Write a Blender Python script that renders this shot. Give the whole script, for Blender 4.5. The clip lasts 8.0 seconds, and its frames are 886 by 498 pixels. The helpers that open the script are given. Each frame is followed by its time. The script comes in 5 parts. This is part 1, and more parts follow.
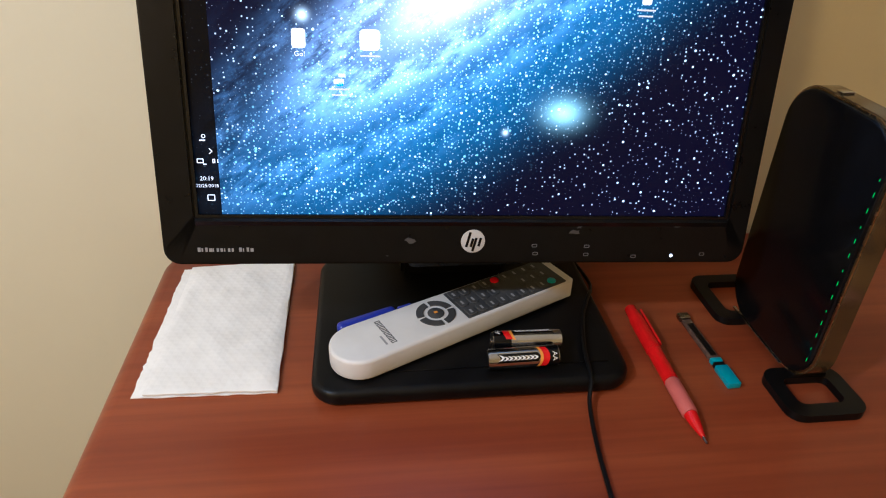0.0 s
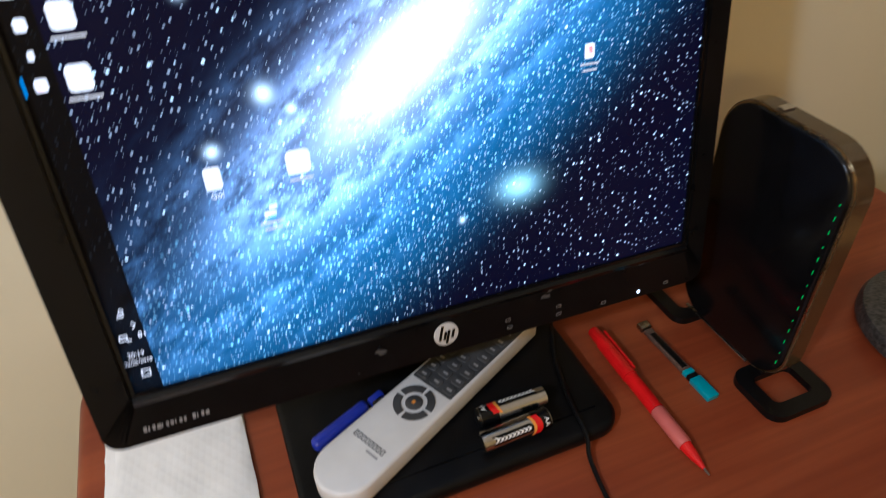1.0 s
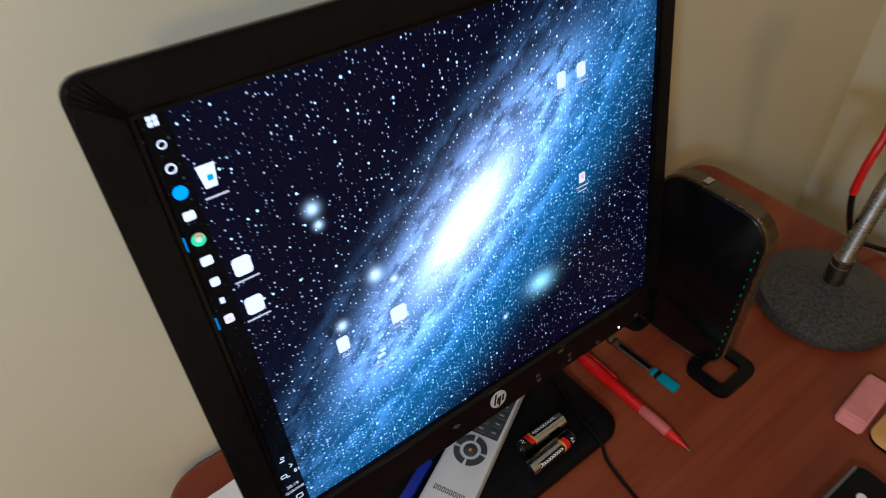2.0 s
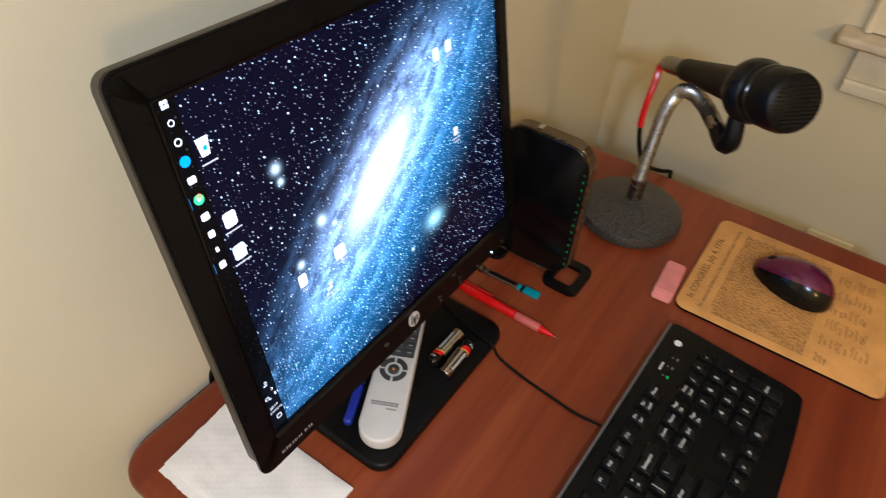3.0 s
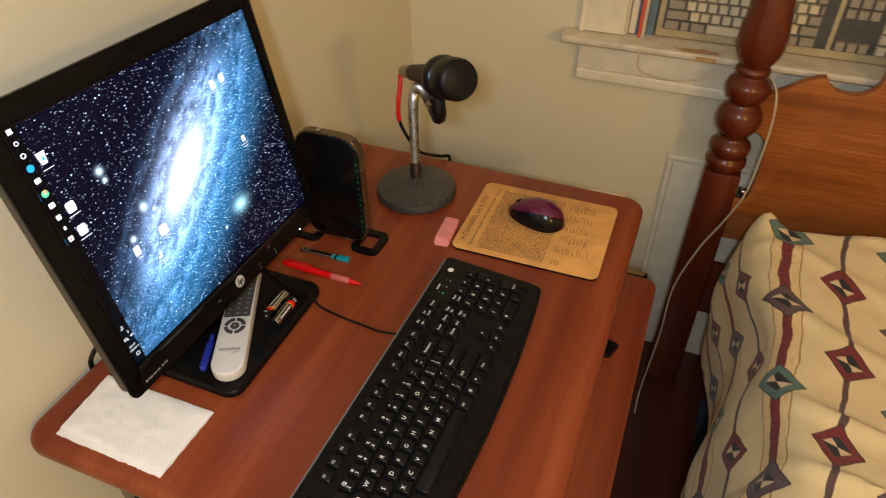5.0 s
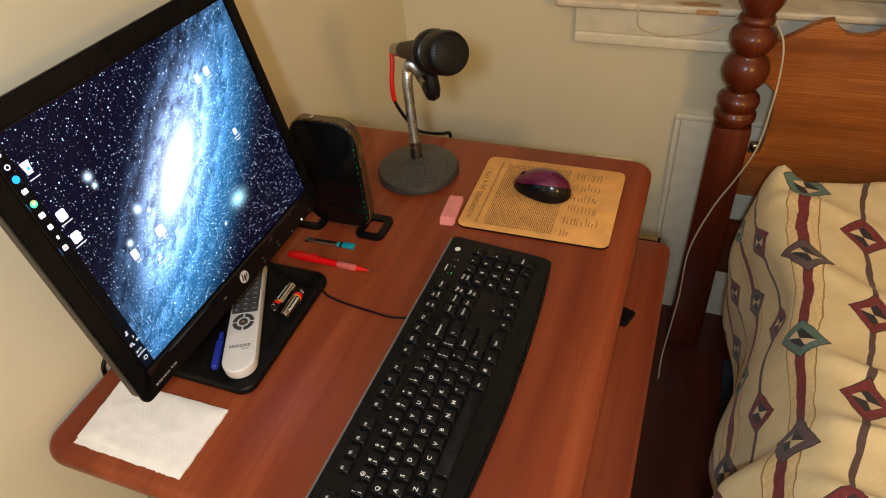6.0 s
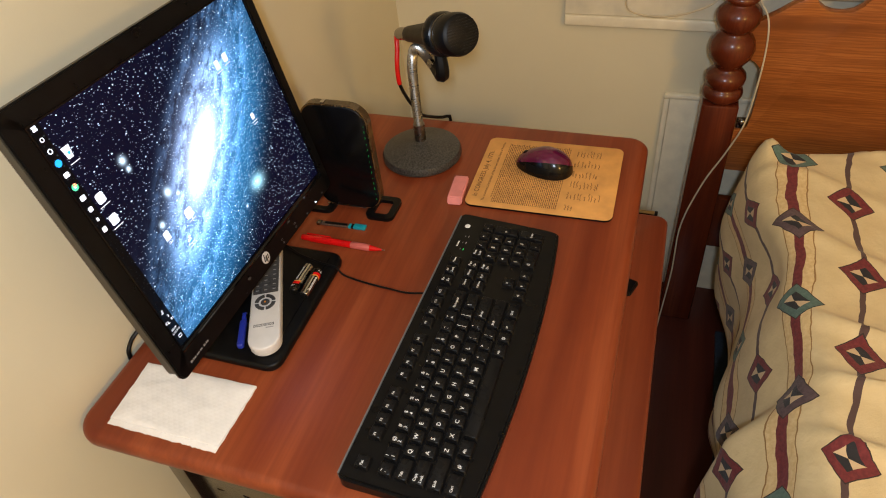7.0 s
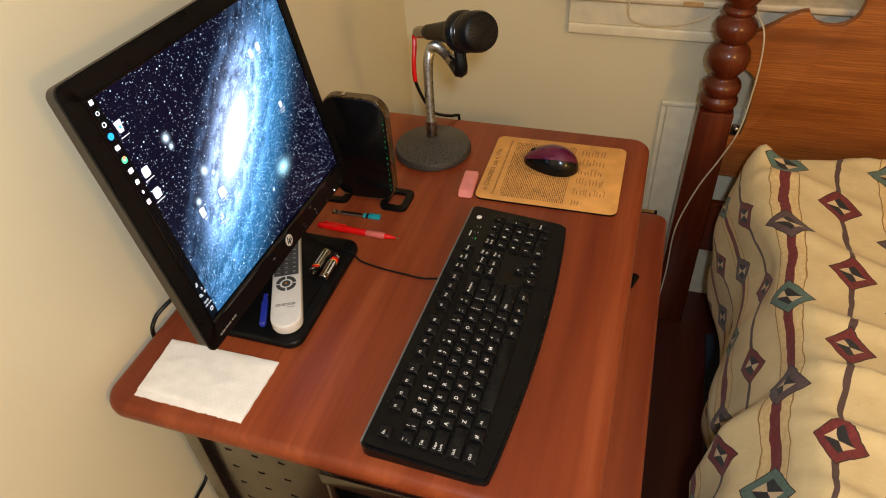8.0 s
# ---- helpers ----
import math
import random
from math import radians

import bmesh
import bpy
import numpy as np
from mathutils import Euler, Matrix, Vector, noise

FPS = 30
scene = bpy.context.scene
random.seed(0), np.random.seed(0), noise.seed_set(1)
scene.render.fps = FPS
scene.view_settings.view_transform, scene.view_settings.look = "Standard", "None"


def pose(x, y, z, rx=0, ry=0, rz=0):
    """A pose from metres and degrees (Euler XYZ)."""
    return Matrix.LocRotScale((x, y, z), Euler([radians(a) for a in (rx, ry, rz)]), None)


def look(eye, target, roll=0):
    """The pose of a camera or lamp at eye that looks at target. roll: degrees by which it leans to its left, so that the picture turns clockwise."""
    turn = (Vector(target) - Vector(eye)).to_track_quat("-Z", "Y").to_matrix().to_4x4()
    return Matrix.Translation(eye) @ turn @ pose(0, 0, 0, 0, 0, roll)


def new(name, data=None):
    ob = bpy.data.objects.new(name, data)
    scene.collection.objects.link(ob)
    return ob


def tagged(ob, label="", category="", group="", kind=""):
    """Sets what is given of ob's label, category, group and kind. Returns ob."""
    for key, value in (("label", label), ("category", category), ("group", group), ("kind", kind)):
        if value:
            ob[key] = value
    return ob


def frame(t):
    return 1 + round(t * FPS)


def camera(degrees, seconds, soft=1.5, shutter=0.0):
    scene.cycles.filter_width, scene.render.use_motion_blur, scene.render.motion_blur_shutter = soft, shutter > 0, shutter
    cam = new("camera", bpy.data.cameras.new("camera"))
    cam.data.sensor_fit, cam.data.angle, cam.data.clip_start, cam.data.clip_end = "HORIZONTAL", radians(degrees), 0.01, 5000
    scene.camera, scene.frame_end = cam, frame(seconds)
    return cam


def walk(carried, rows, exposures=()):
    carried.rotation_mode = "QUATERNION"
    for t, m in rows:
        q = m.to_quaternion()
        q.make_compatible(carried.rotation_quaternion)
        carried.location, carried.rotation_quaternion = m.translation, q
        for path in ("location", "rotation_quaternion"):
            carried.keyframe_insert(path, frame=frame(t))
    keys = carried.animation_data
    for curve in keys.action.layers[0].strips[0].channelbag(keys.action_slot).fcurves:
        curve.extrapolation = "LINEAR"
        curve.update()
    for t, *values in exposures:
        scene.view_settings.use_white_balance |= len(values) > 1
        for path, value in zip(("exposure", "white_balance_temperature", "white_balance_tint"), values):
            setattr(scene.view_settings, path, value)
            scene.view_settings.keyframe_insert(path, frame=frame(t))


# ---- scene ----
cam = camera(67.4, 8.0, soft=1.05, shutter=0.4)
PATH = [
    (0, (0.174, 0.08, 1.067), (0.391, 1.775, 0.028), 2.0),
    (0.5, (0.145, 0.112, 1.065), (0.515, 1.741, -0.034), 1.4),
    (1, (0.144, 0.185, 1.137), (0.684, 1.65, -0.112), -2.7),
    (1.5, (0.105, 0.23, 1.209), (0.826, 1.501, -0.157), -3.7),
    (1.7, (0.078, 0.233, 1.242), (0.851, 1.477, -0.12), -3.5),
    (2.8, (-0.065, 0.212, 1.341), (1.057, 1.093, -0.061), 2.1),
    (3, (-0.092, 0.205, 1.336), (1.119, 0.991, -0.048), 3.3),
    (3.5, (-0.135, 0.145, 1.364), (1.16, 0.892, 0.036), 2.2),
    (4, (-0.185, 0.069, 1.381), (1.158, 0.794, 0.089), 2.8),
    (4.5, (-0.221, 0.014, 1.396), (1.186, 0.694, 0.147), 2.8),
    (5, (-0.246, -0.028, 1.419), (1.182, 0.549, 0.142), -0.5),
    (5.2, (-0.251, -0.033, 1.41), (1.202, 0.522, 0.151), -1.5),
    (6.3, (-0.221, -0.036, 1.408), (1.129, 0.582, 0.068), -7.2),
    (6.5, (-0.23, -0.028, 1.414), (1.124, 0.576, 0.071), -7.5),
    (7, (-0.277, -0.005, 1.417), (1.097, 0.543, 0.07), -6.5),
    (7.5, (-0.31, 0.009, 1.422), (1.08, 0.547, 0.088), -5.5),
    (8, (-0.341, 0.018, 1.422), (1.069, 0.529, 0.099), -4.1),
]
walk(cam, [(t, look(eye, target, roll)) for t, eye, target, roll in PATH],
     exposures=[(0, 0.1, 5000, 10), (0.5, 0.2, 5100, 10), (1, -0.1, 5000, 10), (1.5, -0.68, 4850, 8), (1.7, -0.68, 4850, 8), (3, 0.0, 5250, 10), (3.5, 0.12, 5350, 10), (4, 0.08, 5450, 10), (4.5, 0.03, 5750, 10), (5, 0.0, 5850, 10), (6.5, 0.12, 5800, 10), (8, 0.15, 6000, 10)])

# ---------------------------------------------------------------- world and lights
world = bpy.data.worlds.new("world")
scene.world = world
world.use_nodes = True
world.node_tree.nodes["Background"].inputs[0].default_value = (0.05, 0.045, 0.04, 1)
world.node_tree.nodes["Background"].inputs[1].default_value = 0.2


def point_lamp(name, at, watts, colour, radius):
    d = bpy.data.lights.new(name, "POINT")
    d.energy, d.color, d.shadow_soft_size = watts, colour, radius
    ob = new(name, d)
    ob.location = at
    return ob


point_lamp("ceiling_lamp_light", (-1.20, -1.42, 1.80), 51, (1.0, 0.58, 0.155), 0.10)
point_lamp("torch_light", (-0.44, -0.05, 1.53), 22, (0.88, 0.95, 1.0), 0.03)

# ---------------------------------------------------------------- materials


def nodes_of(name):
    m = bpy.data.materials.new(name)
    m.use_nodes = True
    nt = m.node_tree
    return m, nt, nt.nodes["Principled BSDF"]


def add(nt, kind, **kw):
    n = nt.nodes.new(kind)
    for k, v in kw.items():
        n.inputs[k].default_value = v
    return n


def ramp(nt, fac, stops):
    r = nt.nodes.new("ShaderNodeValToRGB")
    while len(r.color_ramp.elements) < len(stops):
        r.color_ramp.elements.new(0.5)
    for e, (p, c) in zip(r.color_ramp.elements, stops):
        e.position, e.color = p, (*c, 1)
    nt.links.new(fac, r.inputs[0])
    return r.outputs[0]


def maths(nt, op, a, b=None, c=None):
    n = nt.nodes.new("ShaderNodeMath")
    n.operation = op
    for i, v in enumerate((a, b, c)):
        if v is None:
            continue
        if isinstance(v, (int, float)):
            n.inputs[i].default_value = v
        else:
            nt.links.new(v, n.inputs[i])
    return n.outputs[0]


def mix(nt, fac, a, b, blend="MIX"):
    n = nt.nodes.new("ShaderNodeMix")
    n.data_type, n.blend_type = "RGBA", blend
    for i, v in ((0, fac), (6, a), (7, b)):
        if isinstance(v, (int, float)):
            n.inputs[i].default_value = v
        elif isinstance(v, tuple):
            n.inputs[i].default_value = (*v, 1)
        else:
            nt.links.new(v, n.inputs[i])
    return n.outputs[2]


def coords(nt, scale=(1, 1, 1), rot=(0, 0, 0), uv=False):
    t = nt.nodes.new("ShaderNodeTexCoord")
    mp = nt.nodes.new("ShaderNodeMapping")
    mp.inputs["Scale"].default_value = scale
    mp.inputs["Rotation"].default_value = rot
    nt.links.new(t.outputs["UV" if uv else "Object"], mp.inputs[0])
    return mp.outputs[0]


def noise_tex(nt, vec, scale, detail=4, rough=0.55):
    n = add(nt, "ShaderNodeTexNoise", Scale=scale, Detail=detail, Roughness=rough)
    nt.links.new(vec, n.inputs["Vector"])
    return n.outputs["Fac"]


def bump(nt, bsdf, height, strength=0.2, dist=0.001):
    b = add(nt, "ShaderNodeBump", Strength=strength, Distance=dist)
    nt.links.new(height, b.inputs["Height"])
    nt.links.new(b.outputs[0], bsdf.inputs["Normal"])


def plain(name, colour, rough=0.5, metal=0.0, vary=0.12, scale=60, fine=900, relief=0.05, coat=0.0, spec=0.5):
    """A surface with stains at one scale and grain at another."""
    m, nt, b = nodes_of(name)
    v = coords(nt)
    big, small = noise_tex(nt, v, scale, 3), noise_tex(nt, v, fine, 2)
    lo = tuple(c * (1 - vary) for c in colour)
    hi = tuple(min(1, c * (1 + vary)) for c in colour)
    nt.links.new(ramp(nt, big, [(0.3, lo), (0.7, hi)]), b.inputs["Base Color"])
    rr = nt.nodes.new("ShaderNodeMapRange")
    rr.inputs[3].default_value, rr.inputs[4].default_value = max(0.02, rough - 0.08), min(1, rough + 0.08)
    nt.links.new(big, rr.inputs[0])
    nt.links.new(rr.outputs[0], b.inputs["Roughness"])
    b.inputs["Metallic"].default_value = metal
    b.inputs["Coat Weight"].default_value = coat
    b.inputs["Specular IOR Level"].default_value = spec
    if relief:
        bump(nt, b, small, relief, 0.0006)
    return m


def wood(name, dark, mid, light, axis=0, grain=1.0, rough=0.35, coat=0.0, ring=0.0, pore=0.30):
    """Grain drawn out along one axis (0 x, 1 y, 2 z)."""
    m, nt, b = nodes_of(name)
    sc = [14 * grain] * 3
    sc[axis] = 1.1 * grain
    v = coords(nt, tuple(sc))
    broad = noise_tex(nt, v, 1.0, 5, 0.6)
    sc2 = [160 * grain] * 3
    sc2[axis] = 3 * grain
    fine = noise_tex(nt, coords(nt, tuple(sc2)), 1.0, 3, 0.6)
    col = ramp(nt, broad, [(0.28, dark), (0.5, mid), (0.72, light)])
    col = mix(nt, ramp(nt, fine, [(0.35, (pore,) * 3), (0.6, (0, 0, 0))]), col, dark)
    if ring:
        w = add(nt, "ShaderNodeTexWave", Scale=ring, Distortion=10, Detail=4)
        w.inputs["Detail Scale"].default_value = 1.2
        w.bands_direction = "Z" if axis != 2 else "Y"
        sc3 = [1.0] * 3
        sc3[axis] = 0.16
        nt.links.new(coords(nt, tuple(sc3)), w.inputs["Vector"])
        col = mix(nt, ramp(nt, w.outputs["Fac"], [(0.40, (0, 0, 0)), (0.95, (0.42,) * 3)]), col, dark)
    nt.links.new(col, b.inputs["Base Color"])
    b.inputs["Roughness"].default_value = rough
    b.inputs["Specular IOR Level"].default_value = 0.3
    b.inputs["Coat Weight"].default_value = coat
    b.inputs["Coat Roughness"].default_value = 0.12
    bump(nt, b, fine, 0.08, 0.0005)
    return m


def wall_paint(name, colour):
    m, nt, b = nodes_of(name)
    v = coords(nt)
    big, mid, small = noise_tex(nt, v, 2.2, 3), noise_tex(nt, v, 18, 4), noise_tex(nt, v, 420, 2)
    lo = tuple(c * 0.92 for c in colour)
    c = ramp(nt, big, [(0.3, lo), (0.7, colour)])
    c = mix(nt, ramp(nt, mid, [(0.62, (0, 0, 0)), (0.8, (0.25,) * 3)]), c, tuple(x * 0.86 for x in colour))
    nt.links.new(c, b.inputs["Base Color"])
    b.inputs["Roughness"].default_value = 0.55
    bump(nt, b, maths(nt, "ADD", mid, maths(nt, "MULTIPLY", small, 0.25)), 0.12, 0.003)
    return m


def glow(name, colour, strength):
    m, nt, b = nodes_of(name)
    b.inputs["Base Color"].default_value = (*colour, 1)
    b.inputs["Emission Color"].default_value = (*colour, 1)
    b.inputs["Emission Strength"].default_value = strength
    b.inputs["Roughness"].default_value = 0.3
    return m


def embossed_paper():
    """White tissue with a fine lattice pressed into it."""
    m, nt, b = nodes_of("white_tissue_paper")
    v = coords(nt, rot=(0, 0, radians(8)))
    sep = nt.nodes.new("ShaderNodeSeparateXYZ")
    nt.links.new(v, sep.inputs[0])
    k = 2 * math.pi / 0.0085
    plus_ = maths(nt, "SINE", maths(nt, "MULTIPLY", maths(nt, "ADD", sep.outputs[0], sep.outputs[1]), k))
    minus = maths(nt, "SINE", maths(nt, "MULTIPLY", maths(nt, "SUBTRACT", sep.outputs[0], sep.outputs[1]), k))
    soft = noise_tex(nt, v, 45, 4)
    nt.links.new(ramp(nt, soft, [(0.3, (0.80, 0.78, 0.75)), (0.7, (0.87, 0.85, 0.82))]), b.inputs["Base Color"])
    b.inputs["Roughness"].default_value = 0.9
    bump(nt, b, maths(nt, "ADD", maths(nt, "MULTIPLY", maths(nt, "MAXIMUM", plus_, minus), 0.5), maths(nt, "MULTIPLY", soft, 3.5)), 0.13, 0.0012)
    return m


WALL = wall_paint("cream_wall_paint", (0.74, 0.675, 0.485))
TRIM = plain("white_trim_paint", (0.78, 0.715, 0.55), 0.35, vary=0.08, scale=25, relief=0.06)
SILL_TOP = plain("worn_sill_paint", (0.60, 0.53, 0.40), 0.45, vary=0.16, scale=30, relief=0.15)
BARE = plain("bare_sill_wood", (0.40, 0.25, 0.11), 0.7, vary=0.2, scale=90, relief=0.3)
CEIL = wall_paint("ceiling_paint", (0.8, 0.77, 0.7))
FLOOR = wood("dark_floor_boards", (0.035, 0.009, 0.006), (0.065, 0.015, 0.009), (0.095, 0.023, 0.013), 0, 1.0, 0.3)
RUG = plain("dark_blue_weave", (0.012, 0.022, 0.038), 0.9, vary=0.4, scale=120, fine=600, relief=0.5)
DESK = wood("cherry_laminate", (0.135, 0.023, 0.008), (0.215, 0.043, 0.013), (0.33, 0.082, 0.025), 0, 1.0, 0.32)
DESK_EDGE = wood("cherry_edge", (0.125, 0.022, 0.008), (0.185, 0.037, 0.012), (0.26, 0.06, 0.02), 0, 1.0, 0.28)
POST = wood("red_stained_turned_wood", (0.062, 0.010, 0.004), (0.105, 0.019, 0.006), (0.160, 0.033, 0.009), 2, 1.6, 0.27, 0.2, pore=0.45)
OAK = wood("golden_oak_veneer", (0.19, 0.054, 0.010), (0.37, 0.118, 0.022), (0.46, 0.155, 0.032), 1, 2.4, 0.32, 0.2, ring=52, pore=0.55)
BLACK = plain("matt_black_plastic", (0.0035, 0.0035, 0.0038), 0.40, vary=0.3, relief=0.12, spec=0.17)
BLACK_GLOSS = plain("gloss_black_plastic", (0.0035, 0.0035, 0.004), 0.18, vary=0.2, relief=0.02, spec=0.3)
BLACK_SOFT = plain("black_key_plastic", (0.0065, 0.0065, 0.007), 0.28, vary=0.2, relief=0.06, spec=0.19)
BEZEL = plain("black_bezel_plastic", (0.0040, 0.0040, 0.0044), 0.30, vary=0.2, relief=0.04, spec=0.18)
GREY_EDGE = plain("grey_brown_plastic_edge", (0.034, 0.028, 0.021), 0.4, vary=0.15)
SEAM_GREY = plain("grey_plastic_seam", (0.13, 0.13, 0.125), 0.4, vary=0.12)
WHITE_INK = plain("white_print", (0.8, 0.8, 0.8), 0.5, vary=0.03, relief=0)
SCUFF = plain("faint_scuff", (0.060, 0.060, 0.062), 0.6, vary=0.2, relief=0)
MARK = plain("dim_grey_print", (0.16, 0.16, 0.165), 0.5, vary=0.05, relief=0)
GREY_INK = plain("grey_print", (0.30, 0.30, 0.31), 0.5, vary=0.05, relief=0)
DARK_INK = plain("brown_print", (0.15, 0.068, 0.020), 0.8, vary=0.2, relief=0)
REMOTE = plain("pale_grey_plastic", (0.66, 0.65, 0.64), 0.4, vary=0.04, relief=0.05)
REMOTE_KEYS = plain("dark_grey_rubber", (0.055, 0.056, 0.058), 0.5, vary=0.2)
SMOKE_RIM = plain("smoky_brown_clear_plastic", (0.105, 0.066, 0.029), 0.13, vary=0.25, scale=30, relief=0.02, coat=0.3, spec=0.4)
SMOKE_RIM.node_tree.nodes["Principled BSDF"].inputs["Transmission Weight"].default_value = 0.4
PAPER = embossed_paper()
STEEL = plain("brushed_steel", (0.27, 0.265, 0.255), 0.24, metal=1.0, vary=0.12, scale=14, relief=0.05)
CHROME = plain("chrome", (0.25, 0.235, 0.215), 0.28, metal=1.0, vary=0.1, scale=80, relief=0.0)
BRASS = plain("brass_strip", (0.6, 0.44, 0.2), 0.3, metal=1.0)
RED = plain("red_plastic", (0.62, 0.005, 0.004), 0.22, vary=0.12, relief=0.02)
RED_GRIP = plain("frosted_pink_grip", (0.54, 0.125, 0.105), 0.45, vary=0.08)
TEAL = plain("teal_plastic", (0.02, 0.30, 0.40), 0.35, vary=0.08)
SMOKE = plain("smoked_clear_plastic", (0.10, 0.065, 0.05), 0.18, vary=0.3, scale=200)
BLUE = plain("blue_plastic", (0.02, 0.035, 0.36), 0.3, vary=0.12)
PINK = plain("pink_rubber", (0.66, 0.23, 0.21), 0.85, vary=0.08, relief=0.2)
PURPLE = plain("metallic_purple_plastic", (0.11, 0.005, 0.048), 0.24, metal=0.35, vary=0.15, coat=0.5)
BEIGE = plain("aged_beige_plastic", (0.42, 0.345, 0.195), 0.5, vary=0.1)
KEY_CREAM = plain("cream_key_plastic", (0.60, 0.53, 0.36), 0.5, vary=0.06)
KEY_GREY = plain("grey_key_plastic", (0.29, 0.255, 0.19), 0.5, vary=0.08)
CABLE_WHITE = plain("cream_cable", (0.52, 0.45, 0.32), 0.45, vary=0.06)
ORANGE = plain("orange_red_card", (0.60, 0.10, 0.04), 0.7, vary=0.1)
SLATE = plain("slate_blue_card", (0.13, 0.19, 0.24), 0.6, vary=0.2)
SHEET = plain("pale_blue_sheet", (0.36, 0.42, 0.46), 0.9, vary=0.1, relief=0.3)
BADGE = plain("pale_silver_badge", (0.55, 0.55, 0.56), 0.35, vary=0.06, relief=0)
SILVER_FOIL = plain("silver_foil", (0.55, 0.55, 0.56), 0.2, metal=1.0, vary=0.1)
GOLD_FOIL = plain("gold_foil", (0.62, 0.45, 0.22), 0.28, metal=1.0)
AMBER = plain("amber_print", (0.7, 0.28, 0.03), 0.5, relief=0)
CAST = plain("hammered_grey_iron", (0.040, 0.039, 0.037), 0.42, vary=0.85, scale=330, fine=420, relief=1.0)
PIPE_GREY = plain("dim_window_glass", (0.02, 0.025, 0.03), 0.08, vary=0.2, relief=0)
GREEN_LED = glow("green_led", (0.03, 0.8, 0.12), 0.17)
WHITE_LED = glow("white_led", (0.8, 0.9, 1.0), 6)
SCREEN_WHITE = glow("screen_white", (0.85, 0.9, 1.0), 0.95)
SCREEN_GREY = glow("screen_grey", (0.75, 0.8, 0.9), 0.4)
SCREEN_BLUE = glow("screen_blue", (0.03, 0.35, 0.95), 1.0)
SCREEN_RED = glow("screen_red", (0.9, 0.15, 0.1), 0.9)
SCREEN_GREEN = glow("screen_green", (0.1, 0.75, 0.35), 0.9)


